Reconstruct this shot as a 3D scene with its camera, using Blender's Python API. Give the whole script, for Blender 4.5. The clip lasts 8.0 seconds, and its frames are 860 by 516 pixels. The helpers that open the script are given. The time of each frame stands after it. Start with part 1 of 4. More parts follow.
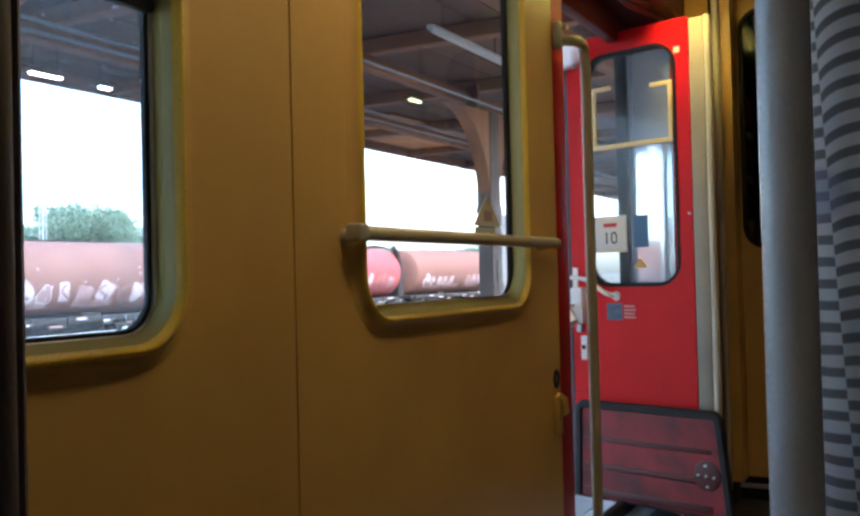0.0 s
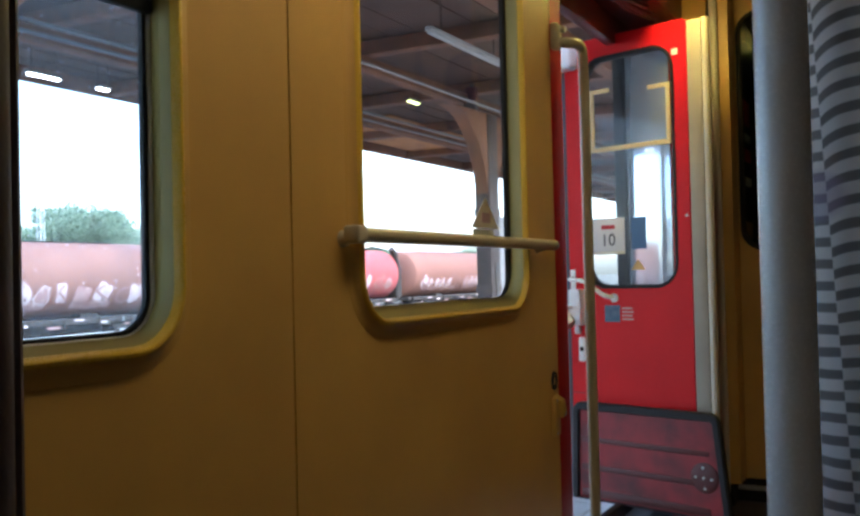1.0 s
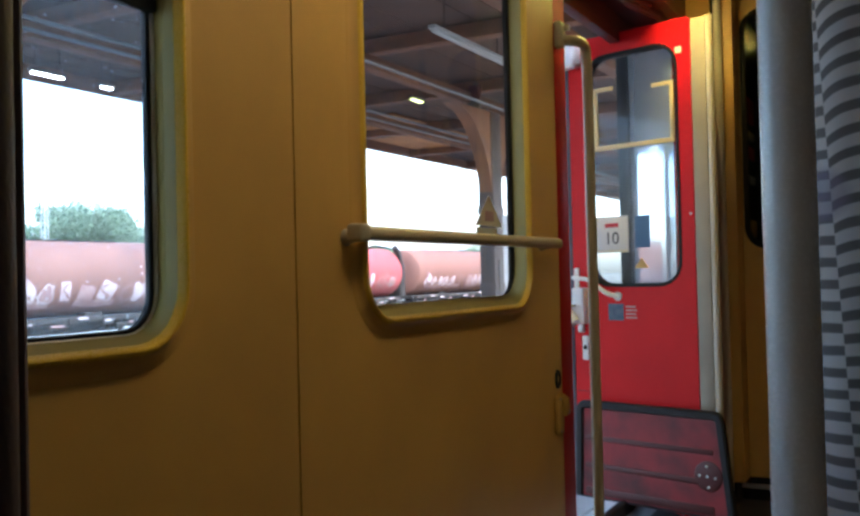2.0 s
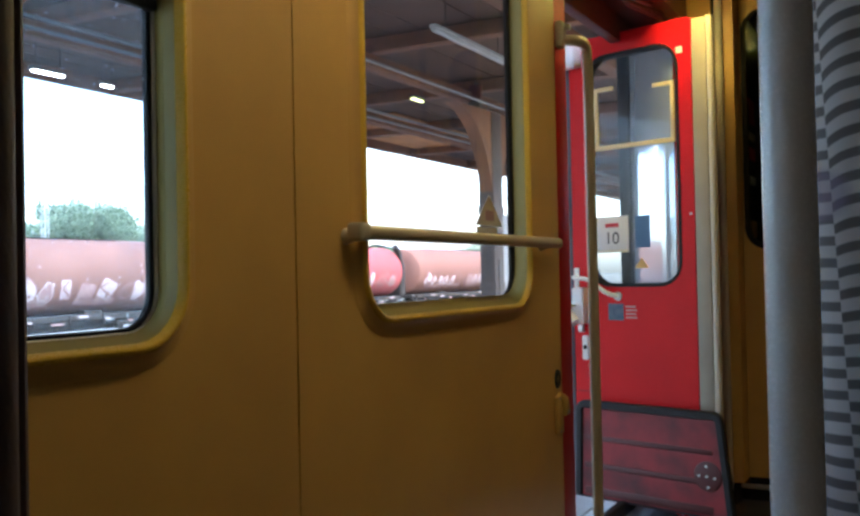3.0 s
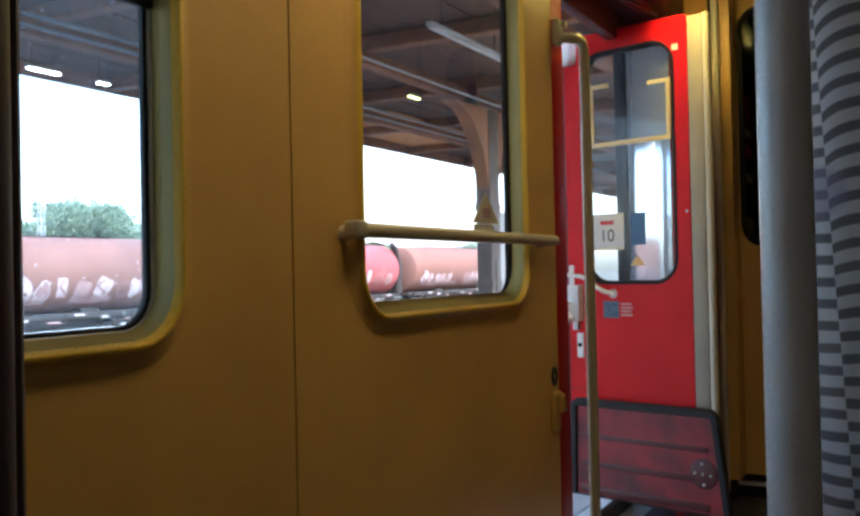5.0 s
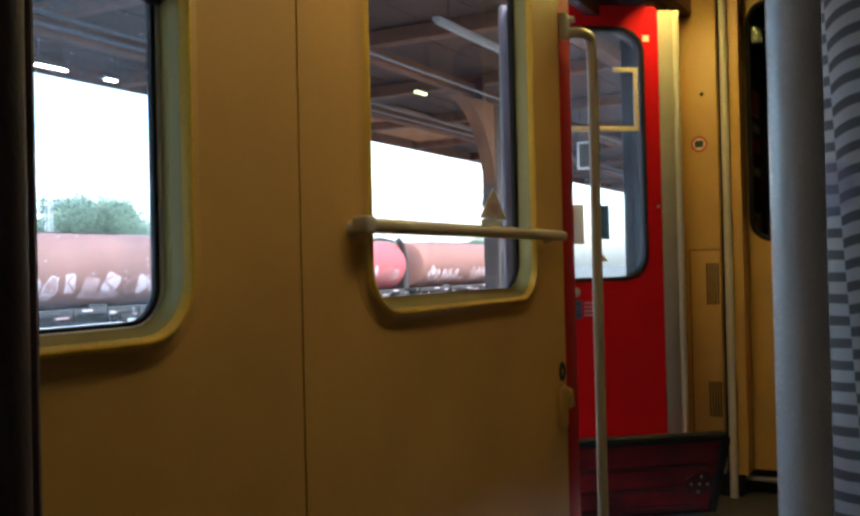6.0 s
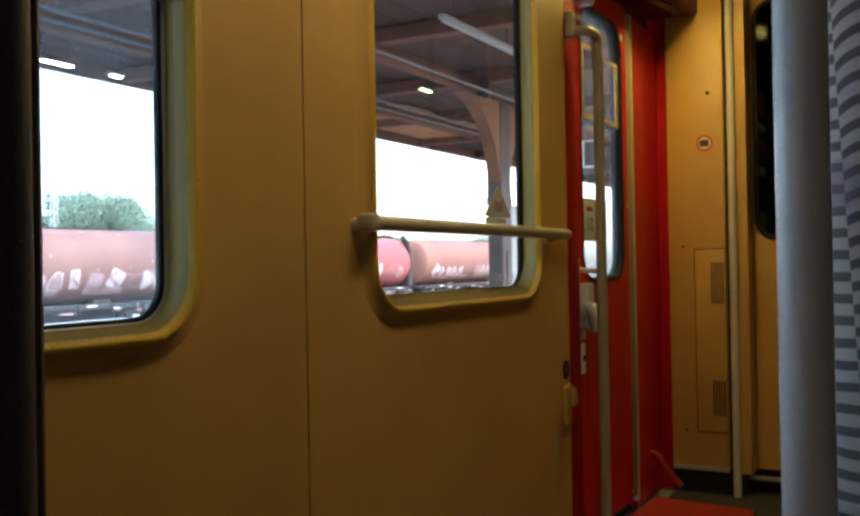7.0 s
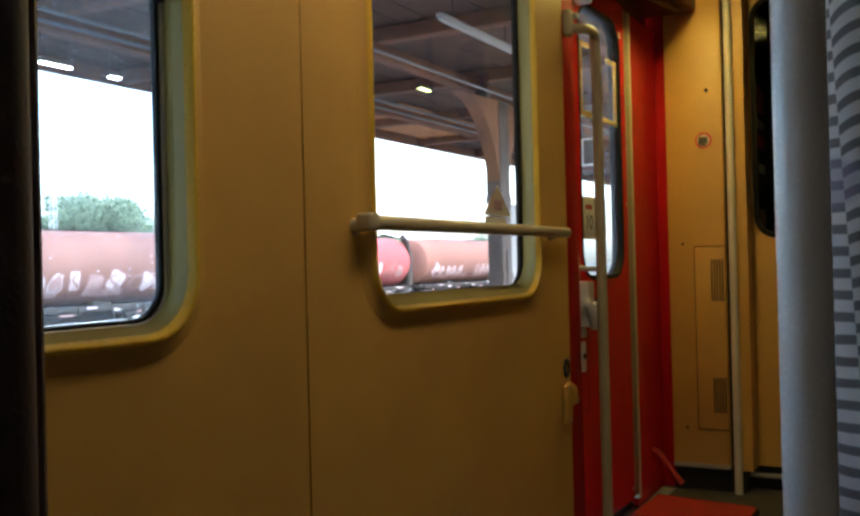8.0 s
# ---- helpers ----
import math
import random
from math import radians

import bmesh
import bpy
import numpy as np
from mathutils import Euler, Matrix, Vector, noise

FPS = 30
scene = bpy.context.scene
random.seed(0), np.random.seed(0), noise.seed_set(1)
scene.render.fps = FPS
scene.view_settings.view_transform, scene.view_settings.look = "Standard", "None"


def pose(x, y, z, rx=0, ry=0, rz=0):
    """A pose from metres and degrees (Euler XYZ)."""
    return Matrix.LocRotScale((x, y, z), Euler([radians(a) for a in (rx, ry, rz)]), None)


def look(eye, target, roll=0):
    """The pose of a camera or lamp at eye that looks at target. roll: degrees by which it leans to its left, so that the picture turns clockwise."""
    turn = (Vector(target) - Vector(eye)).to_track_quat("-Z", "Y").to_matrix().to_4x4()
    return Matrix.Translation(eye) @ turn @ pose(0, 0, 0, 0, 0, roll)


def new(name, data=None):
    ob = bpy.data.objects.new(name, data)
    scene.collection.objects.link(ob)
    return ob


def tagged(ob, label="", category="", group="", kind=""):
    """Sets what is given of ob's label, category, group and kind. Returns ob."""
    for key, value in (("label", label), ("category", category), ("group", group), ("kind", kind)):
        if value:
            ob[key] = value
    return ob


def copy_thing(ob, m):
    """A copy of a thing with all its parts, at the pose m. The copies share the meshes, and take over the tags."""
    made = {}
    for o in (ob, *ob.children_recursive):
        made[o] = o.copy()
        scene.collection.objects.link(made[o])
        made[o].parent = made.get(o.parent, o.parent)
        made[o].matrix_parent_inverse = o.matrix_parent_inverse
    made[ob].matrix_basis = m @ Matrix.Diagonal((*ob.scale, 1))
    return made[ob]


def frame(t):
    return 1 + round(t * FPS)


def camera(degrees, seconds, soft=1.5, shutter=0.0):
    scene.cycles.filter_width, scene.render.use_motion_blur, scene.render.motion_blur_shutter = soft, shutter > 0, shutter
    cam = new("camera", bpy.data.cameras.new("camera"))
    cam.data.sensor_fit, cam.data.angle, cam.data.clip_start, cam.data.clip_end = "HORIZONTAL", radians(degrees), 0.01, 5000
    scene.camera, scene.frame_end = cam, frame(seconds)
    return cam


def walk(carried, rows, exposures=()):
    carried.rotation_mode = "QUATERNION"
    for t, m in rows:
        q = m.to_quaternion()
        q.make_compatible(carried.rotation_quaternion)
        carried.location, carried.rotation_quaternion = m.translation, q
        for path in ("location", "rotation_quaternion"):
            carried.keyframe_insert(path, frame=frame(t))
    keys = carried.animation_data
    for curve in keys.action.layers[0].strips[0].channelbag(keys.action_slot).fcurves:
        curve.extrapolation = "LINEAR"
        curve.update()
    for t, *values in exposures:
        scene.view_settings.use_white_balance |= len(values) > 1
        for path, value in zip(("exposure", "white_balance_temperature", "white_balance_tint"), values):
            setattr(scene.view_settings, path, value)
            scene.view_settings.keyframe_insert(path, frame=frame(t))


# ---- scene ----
# Inside an old railway coach at a platform: x to the coach's inside, y along the coach, z up from the coach floor.
cam = camera(49.5, 8.0, soft=2.8, shutter=0.4)
EYE = Vector((1.09, 0.0, 1.07))
NUDGED = EYE + Vector((-0.0026, -0.0014, 0.0))  # the seat gives a little as the door slams


def aim(yaw, pitch, roll, eye=EYE):
    return pose(*eye, 90 + pitch, 0, yaw) @ pose(0, 0, 0, 0, 0, roll)


EV = 3.06
walk(cam, [
    (0.0, aim(27.930, 1.025, -1.417)), (0.5, aim(28.017, 1.009, -1.292)), (1.0, aim(27.802, 1.127, -1.355)),
    (1.5, aim(27.959, 1.050, -1.437)), (3.0, aim(28.028, 0.991, -1.177)), (3.5, aim(27.977, 0.889, -1.137)),
    (4.0, aim(27.883, 0.851, -1.234)), (4.5, aim(27.827, 0.850, -1.236)), (5.8, aim(28.010, 0.720, -1.270, EYE.lerp(NUDGED, 0.6))),
    (6.0, aim(28.251, 0.569, -1.314, NUDGED)), (6.5, aim(28.324, 0.365, -1.049, NUDGED)), (7.0, aim(28.517, 0.431, -1.012, NUDGED)),
    (7.5, aim(28.319, 0.535, -1.406, NUDGED)), (8.0, aim(28.502, 0.386, -1.408, NUDGED))],
    exposures=[(0.0, EV + 0.05, 5700, 10), (4.5, EV + 0.09, 5800, 10), (6.0, EV - 0.04, 5850, 10), (6.5, EV - 0.12, 5950, 10), (7.0, EV + 0.10, 6000, 10), (8.0, EV + 0.14, 6000, 10)])

# ---- daylight: bright, hazy, sun high behind thin cloud ----
world = bpy.data.worlds.new("daylight")
scene.world = world
world.use_nodes = True
wn = world.node_tree.nodes
sky = wn.new("ShaderNodeTexSky")
sky.sky_type = "NISHITA"
sky.sun_disc = False
sky.sun_elevation = radians(48)
sky.sun_rotation = radians(110)
sky.dust_density = 3.0
world.node_tree.links.new(sky.outputs[0], wn["Background"].inputs[0])
wn["Background"].inputs[1].default_value = 0.15
sun = new("sun", bpy.data.lights.new("sun", "SUN"))
sun.data.energy = 1.2
sun.data.angle = radians(8)
sun.data.color = (1.0, 0.97, 0.93)
sun.matrix_world = look((34, -12, 46), (0, 0, 0))


# ---- materials ----
def material(name, base, rough=0.5, metal=0.0, second=None, scale=8.0, amount=0.5, fine=120.0, bump=0.15, coat=0.0, stretch=(1, 1, 1), spec=0.5, pieces=0.0):
    """A painted, plastic, metal or stone surface with stains at one scale and grain at another."""
    m = bpy.data.materials.new(name)
    m.use_nodes = True
    n, l = m.node_tree.nodes, m.node_tree.links
    b = n["Principled BSDF"]
    b.inputs["Metallic"].default_value = metal
    b.inputs["Coat Weight"].default_value = coat
    b.inputs["Specular IOR Level"].default_value = spec
    co = n.new("ShaderNodeTexCoord")
    mp = n.new("ShaderNodeMapping")
    mp.inputs["Scale"].default_value = stretch
    l.new(co.outputs["Object"], mp.inputs[0])
    big, small = n.new("ShaderNodeTexNoise"), n.new("ShaderNodeTexNoise")
    big.inputs["Scale"].default_value, big.inputs["Detail"].default_value = scale, 6
    small.inputs["Scale"].default_value, small.inputs["Detail"].default_value = fine, 3
    l.new(mp.outputs[0], big.inputs[0])
    l.new(mp.outputs[0], small.inputs[0])
    ramp = n.new("ShaderNodeMapRange")
    ramp.inputs[1].default_value, ramp.inputs[2].default_value = 0.35, 0.7
    ramp.inputs[4].default_value = amount
    l.new(big.outputs[0], ramp.inputs[0])
    mix = n.new("ShaderNodeMix")
    mix.data_type = "RGBA"
    mix.inputs[6].default_value = (*base, 1)
    mix.inputs[7].default_value = (*(second or [c * 0.7 for c in base]), 1)
    l.new(ramp.outputs[0], mix.inputs[0])
    out = mix.outputs[2]
    if pieces:
        info, hsv = n.new("ShaderNodeObjectInfo"), n.new("ShaderNodeHueSaturation")
        sp = n.new("ShaderNodeMapRange")
        sp.inputs[3].default_value, sp.inputs[4].default_value = 1 - pieces, 1 + pieces
        l.new(info.outputs["Random"], sp.inputs[0])
        l.new(sp.outputs[0], hsv.inputs["Value"])
        l.new(out, hsv.inputs["Color"])
        out = hsv.outputs[0]
    l.new(out, b.inputs["Base Color"])
    rr = n.new("ShaderNodeMapRange")
    rr.inputs[3].default_value, rr.inputs[4].default_value = max(0.03, rough - 0.08), min(1, rough + 0.12)
    l.new(small.outputs[0], rr.inputs[0])
    l.new(rr.outputs[0], b.inputs["Roughness"])
    if bump:
        bp = n.new("ShaderNodeBump")
        bp.inputs["Strength"].default_value, bp.inputs["Distance"].default_value = bump, 0.002
        l.new(small.outputs[0], bp.inputs["Height"])
        l.new(bp.outputs[0], b.inputs["Normal"])
    return m


def glass(name, tint=(0.93, 0.96, 0.95), dust_haze=0.05, specks=True, shine=1.0):
    """Clear pane with a thin film for dust and glare haze, and a few dried specks."""
    m = bpy.data.materials.new(name)
    m.use_nodes = True
    n, l = m.node_tree.nodes, m.node_tree.links
    n.remove(n["Principled BSDF"])
    tr, gl, df = n.new("ShaderNodeBsdfTransparent"), n.new("ShaderNodeBsdfGlossy"), n.new("ShaderNodeBsdfTranslucent")
    tr.inputs[0].default_value = (*tint, 1)
    gl.inputs["Roughness"].default_value = 0.02
    df.inputs[0].default_value = (0.80, 0.87, 0.96, 1)
    fac = n.new("ShaderNodeLayerWeight")
    fac.inputs[0].default_value = 0.5
    pw, fr = n.new("ShaderNodeMath"), n.new("ShaderNodeMapRange")
    pw.operation = "POWER"
    pw.inputs[1].default_value = 4.0
    l.new(fac.outputs["Facing"], pw.inputs[0])
    l.new(pw.outputs[0], fr.inputs[0])
    fr.inputs[3].default_value, fr.inputs[4].default_value = 0.012 * shine, 0.25 * shine
    a, b = n.new("ShaderNodeMixShader"), n.new("ShaderNodeMixShader")
    co, noi, vor = n.new("ShaderNodeTexCoord"), n.new("ShaderNodeTexNoise"), n.new("ShaderNodeTexVoronoi")
    noi.inputs["Scale"].default_value, noi.inputs["Detail"].default_value = 5, 8
    vor.inputs["Scale"].default_value = 46
    l.new(co.outputs["Object"], noi.inputs[0])
    l.new(co.outputs["Object"], vor.inputs[0])
    # the film stands for dust and for the glare veiling the view
    film = n.new("ShaderNodeMapRange")
    film.inputs[1].default_value, film.inputs[2].default_value = 0.3, 0.75
    film.inputs[3].default_value, film.inputs[4].default_value = dust_haze * 0.5, dust_haze * 1.6
    l.new(noi.outputs[0], film.inputs[0])
    spot = n.new("ShaderNodeMapRange")
    spot.inputs[1].default_value, spot.inputs[2].default_value = 0.13, 0.07
    spot.inputs[4].default_value = 0.24 if specks else 0.0
    l.new(vor.outputs["Distance"], spot.inputs[0])
    add = n.new("ShaderNodeMath")
    l.new(film.outputs[0], add.inputs[0])
    l.new(spot.outputs[0], add.inputs[1])
    l.new(fr.outputs[0], a.inputs[0])
    l.new(tr.outputs[0], a.inputs[1])
    l.new(gl.outputs[0], a.inputs[2])
    l.new(add.outputs[0], b.inputs[0])
    l.new(a.outputs[0], b.inputs[1])
    l.new(df.outputs[0], b.inputs[2])
    l.new(b.outputs[0], n["Material Output"].inputs[0])
    return m


def glow(name, color, strength):
    m = bpy.data.materials.new(name)
    m.use_nodes = True
    b = m.node_tree.nodes["Principled BSDF"]
    b.inputs["Base Color"].default_value = (0.8, 0.8, 0.8, 1)
    b.inputs["Emission Color"].default_value = (*color, 1)
    b.inputs["Emission Strength"].default_value = strength
    return m


def moquette(name):
    """Seat cover: woven pale and dark grey bands with a few blue and plum patches."""
    m = bpy.data.materials.new(name)
    m.use_nodes = True
    n, l = m.node_tree.nodes, m.node_tree.links
    b = n["Principled BSDF"]
    b.inputs["Roughness"].default_value = 0.95
    co, sep = n.new("ShaderNodeTexCoord"), n.new("ShaderNodeSeparateXYZ")
    warp = n.new("ShaderNodeTexNoise")
    warp.inputs["Scale"].default_value = 14
    l.new(co.outputs["Object"], sep.inputs[0])
    l.new(co.outputs["Object"], warp.inputs[0])

    def mth(op, a, c=None):
        q = n.new("ShaderNodeMath")
        q.operation = op
        for k, v in enumerate((a, c)):
            if v is None:
                continue
            if isinstance(v, (int, float)):
                q.inputs[k].default_value = v
            else:
                l.new(v, q.inputs[k])
        return q.outputs[0]
    zz = mth("ADD", sep.outputs["Z"], mth("MULTIPLY", warp.outputs[0], 0.005))
    # the side gusset widens downwards; its weave is shifted by half a band against the cushion's
    seam = mth("SUBTRACT", 0.081, mth("MULTIPLY", sep.outputs["Z"], 0.055))
    past = mth("SUBTRACT", sep.outputs["X"], seam)
    side = mth("GREATER_THAN", past, 0.0)
    rise = mth("SUBTRACT", 1.0, mth("POWER", 2.718, mth("MULTIPLY", mth("MAXIMUM", past, 0.0), -60.0)))
    pull = n.new("ShaderNodeMapRange")
    pull.inputs[1].default_value, pull.inputs[2].default_value = 0.95, 1.3
    pull.inputs[4].default_value = 0.020
    l.new(sep.outputs["Z"], pull.inputs[0])
    zz = mth("SUBTRACT", zz, mth("MULTIPLY", rise, pull.outputs[0]))
    zz = mth("ADD", zz, mth("MULTIPLY", side, 0.0105))
    band = mth("FRACT", mth("MULTIPLY", zz, 1 / 0.0215))
    edge = n.new("ShaderNodeMapRange")
    edge.inputs[1].default_value, edge.inputs[2].default_value = 0.50, 0.62
    tri = mth("ABSOLUTE", mth("SUBTRACT", mth("MULTIPLY", band, 2.0), 1.0))
    l.new(tri, edge.inputs[0])
    mix = n.new("ShaderNodeMix")
    mix.data_type = "RGBA"
    mix.inputs[6].default_value = (0.66, 0.64, 0.63, 1)
    mix.inputs[7].default_value = (0.185, 0.175, 0.175, 1)
    l.new(edge.outputs[0], mix.inputs[0])
    vor = n.new("ShaderNodeTexVoronoi")
    vor.inputs["Scale"].default_value = 7
    l.new(co.outputs["Object"], vor.inputs[0])
    patch = n.new("ShaderNodeMapRange")
    patch.inputs[1].default_value, patch.inputs[2].default_value = 0.22, 0.16
    patch.inputs[4].default_value = 0.5
    l.new(vor.outputs["Distance"], patch.inputs[0])
    tint = n.new("ShaderNodeMix")
    tint.data_type = "RGBA"
    tint.inputs[7].default_value = (0.28, 0.24, 0.36, 1)
    l.new(patch.outputs[0], tint.inputs[0])
    l.new(mix.outputs[2], tint.inputs[6])
    l.new(tint.outputs[2], b.inputs["Base Color"])
    weave = n.new("ShaderNodeTexNoise")
    weave.inputs["Scale"].default_value = 900
    l.new(co.outputs["Object"], weave.inputs[0])
    bp = n.new("ShaderNodeBump")
    bp.inputs["Strength"].default_value, bp.inputs["Distance"].default_value = 0.5, 0.002
    l.new(weave.outputs[0], bp.inputs["Height"])
    l.new(bp.outputs[0], b.inputs["Normal"])
    return m


def thin_material(name, dark, light, through_part=0.5):
    """Thin leaf or film: part of the light is scattered back, part passes through."""
    m = bpy.data.materials.new(name)
    m.use_nodes = True
    n, l = m.node_tree.nodes, m.node_tree.links
    n.remove(n["Principled BSDF"])
    df, tl, mx = n.new("ShaderNodeBsdfDiffuse"), n.new("ShaderNodeBsdfTranslucent"), n.new("ShaderNodeMixShader")
    mx.inputs[0].default_value = through_part
    geo, ramp = n.new("ShaderNodeNewGeometry"), n.new("ShaderNodeMix")
    ramp.data_type = "RGBA"
    ramp.inputs[6].default_value, ramp.inputs[7].default_value = (*dark, 1), (*light, 1)
    l.new(geo.outputs["Random Per Island"], ramp.inputs[0])
    for b in (df, tl):
        l.new(ramp.outputs[2], b.inputs[0])
    l.new(df.outputs[0], mx.inputs[1])
    l.new(tl.outputs[0], mx.inputs[2])
    l.new(mx.outputs[0], n["Material Output"].inputs[0])
    return m


YELLOW = material("yellow_laminate", (0.62, 0.365, 0.082), 0.42, second=(0.50, 0.285, 0.072), scale=3.2, amount=0.7, fine=420, bump=0.12)
YELLOW_TRIM = material("yellow_moulding", (0.76, 0.49, 0.05), 0.26, scale=5, amount=0.35, fine=300, bump=0.08)
SAGE = material("grey_green_reveal", (0.31, 0.25, 0.07), 0.6, scale=6, amount=0.4, fine=250, bump=0.1, spec=0.2)
CREAM = material("cream_rail_paint", (0.47, 0.41, 0.28), 0.35, scale=9, amount=0.4, fine=200, bump=0.1)
POLE_PAINT = material("olive_pole_paint", (0.44, 0.385, 0.235), 0.35, second=(0.35, 0.30, 0.17), scale=9, amount=0.5, fine=200, bump=0.1)
RED = material("red_door_paint", (0.60, 0.008, 0.011), 0.36, second=(0.47, 0.008, 0.010), scale=4, amount=0.6, fine=160, bump=0.1, spec=0.14)
RED_JAMB = material("deep_red_jamb_paint", (0.50, 0.008, 0.009), 0.45, second=(0.38, 0.007, 0.008), scale=4, amount=0.7, fine=160, spec=0.1)
RED_DARK = material("dark_red_panel", (0.085, 0.008, 0.008), 0.5, second=(0.05, 0.006, 0.006), scale=5, amount=0.7, fine=140)
RED_FLOOR = material("red_rubber_top", (0.42, 0.018, 0.012), 0.6, second=(0.27, 0.015, 0.01), scale=7, amount=0.7, fine=260, bump=0.4)
BEIGE = material("beige_edge_profile", (0.55, 0.50, 0.40), 0.4, second=(0.42, 0.38, 0.30), scale=5, amount=0.6, fine=150)
BEIGE_DULL = material("dull_beige_profile", (0.33, 0.29, 0.22), 0.5, second=(0.23, 0.20, 0.155), scale=5, amount=0.7, fine=150)
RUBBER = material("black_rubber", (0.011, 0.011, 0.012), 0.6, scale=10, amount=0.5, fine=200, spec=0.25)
GREY_RUBBER = material("grey_rubber_edge", (0.11, 0.11, 0.145), 0.6, scale=8, amount=0.5, fine=200)
DARK_FRAME = material("dark_grey_frame_paint", (0.016, 0.017, 0.020), 0.6, scale=8, amount=0.6, fine=180, spec=0.28)
STEEL = material("brushed_steel", (0.50, 0.49, 0.47), 0.5, metal=0.6, scale=6, amount=0.4, fine=240, stretch=(1, 1, 0.15))
WHITE_METAL = material("white_enamel", (0.78, 0.78, 0.76), 0.35, scale=9, amount=0.3, fine=200)
EAST = material("dark_unseen_wall", (0.10, 0.065, 0.045), 0.5, scale=3, amount=0.6, fine=200)
POST_GREY = material("grey_post_enamel", (0.76, 0.765, 0.765), 0.24, second=(0.59, 0.595, 0.595), scale=9, amount=0.6, fine=320, bump=0.2)
POST_DULL = material("dull_grey_enamel", (0.64, 0.60, 0.53), 0.5, second=(0.50, 0.47, 0.42), scale=7, amount=0.6, fine=260, spec=0.3)
FLOOR = material("dark_floor_covering", (0.055, 0.055, 0.057), 0.6, second=(0.033, 0.033, 0.035), scale=6, amount=0.7, fine=350, bump=0.3)
CEIL = material("dull_ceiling_panel", (0.45, 0.41, 0.33), 0.5, scale=2, amount=0.4, fine=200)
DARK_SEAT = material("dark_brown_seat_shell", (0.085, 0.06, 0.066), 0.5, scale=9, amount=0.6, fine=300)
BLACK = material("black_gap", (0.008, 0.008, 0.008), 0.8, scale=9, amount=0.4, fine=90)
PAPER = thin_material("white_sticker_film", (0.74, 0.72, 0.67), (0.80, 0.78, 0.73), 0.15)
CREAM_STICKER = thin_material("faded_yellow_sticker", (0.66, 0.58, 0.40), (0.72, 0.66, 0.50), 0.15)
PRINT_RED = material("red_print", (0.55, 0.03, 0.04), 0.5, scale=14, amount=0.3, fine=100, bump=0)
PRINT_DARK = material("dark_print", (0.06, 0.055, 0.05), 0.5, scale=14, amount=0.3, fine=100, bump=0)
PRINT_BLUE = material("blue_print", (0.05, 0.13, 0.27), 0.5, scale=14, amount=0.3, fine=100, bump=0)
PRINT_NAVY = material("navy_print", (0.035, 0.075, 0.13), 0.5, second=(0.09, 0.13, 0.18), scale=40, amount=0.9, fine=200, bump=0)
PRINT_GREY = material("grey_print", (0.50, 0.30, 0.28), 0.5, scale=14, amount=0.3, fine=100, bump=0)
OCHRE_FRAME = material("ochre_frame_paint", (0.60, 0.36, 0.08), 0.45, scale=14, amount=0.4, fine=160)
PALE_OCHRE = material("pale_ochre_paint", (0.76, 0.60, 0.30), 0.45, scale=14, amount=0.3, fine=160)
GLASS = glass("window_glass", tint=(0.88, 0.94, 0.97), dust_haze=0.062)
GLASS_CLEARER = glass("clearer_window_glass", tint=(0.95, 0.94, 0.93), dust_haze=0.007)
GLASS_DARK = glass("gangway_glass", dust_haze=0.0, specks=False, shine=0.3)
GREY_OUTER = material("light_grey_outer_paint", (0.66, 0.68, 0.72), 0.05, metal=0.5, scale=2, amount=0.3, fine=60, bump=0.0, coat=0.8)
RED_UNDER = material("dull_red_underside", (0.28, 0.010, 0.016), 0.55, second=(0.04, 0.006, 0.008), scale=6, amount=0.85, fine=120)
GLASS_DOOR = glass("door_glass", tint=(0.90, 0.93, 0.95), dust_haze=0.05)
MOQUETTE = moquette("striped_moquette")
BALLAST = material("track_ballast", (0.16, 0.14, 0.12), 0.95, second=(0.08, 0.07, 0.06), scale=1.5, amount=0.8, fine=14, bump=1.0)
PAVER = material("platform_paver", (0.52, 0.51, 0.49), 0.85, second=(0.43, 0.42, 0.40), scale=3, amount=0.6, fine=60, bump=0.4, pieces=0.12)
ASPHALT = material("platform_asphalt", (0.25, 0.245, 0.235), 0.9, second=(0.18, 0.176, 0.17), scale=1.2, amount=0.7, fine=60, bump=0.5)
WOOD = material("brown_roof_boards", (0.062, 0.023, 0.009), 0.8, second=(0.022, 0.011, 0.007), scale=2.0, amount=0.8, fine=30, stretch=(1, 4, 1))
LIT_WOOD = material("lit_tan_roof_boards", (0.44, 0.18, 0.04), 0.7, second=(0.22, 0.085, 0.02), scale=2.0, amount=0.8, fine=30, stretch=(4, 1, 1))
BRACE = material("brown_brace_wood", (0.19, 0.082, 0.034), 0.7, second=(0.08, 0.038, 0.020), scale=2.0, amount=0.8, fine=30)
BEAM = material("stained_beam_wood", (0.15, 0.056, 0.022), 0.75, second=(0.055, 0.024, 0.012), scale=3.0, amount=0.8, fine=30, stretch=(3, 1, 3))
IRON = material("brown_painted_iron", (0.075, 0.058, 0.052), 0.6, second=(0.030, 0.026, 0.025), scale=3, amount=0.7, fine=60)
CABLE = material("dark_grey_conduit", (0.13, 0.135, 0.14), 0.5, scale=5, amount=0.4, fine=60)
CONDUIT = material("grey_conduit", (0.30, 0.32, 0.33), 0.5, scale=5, amount=0.4, fine=60)
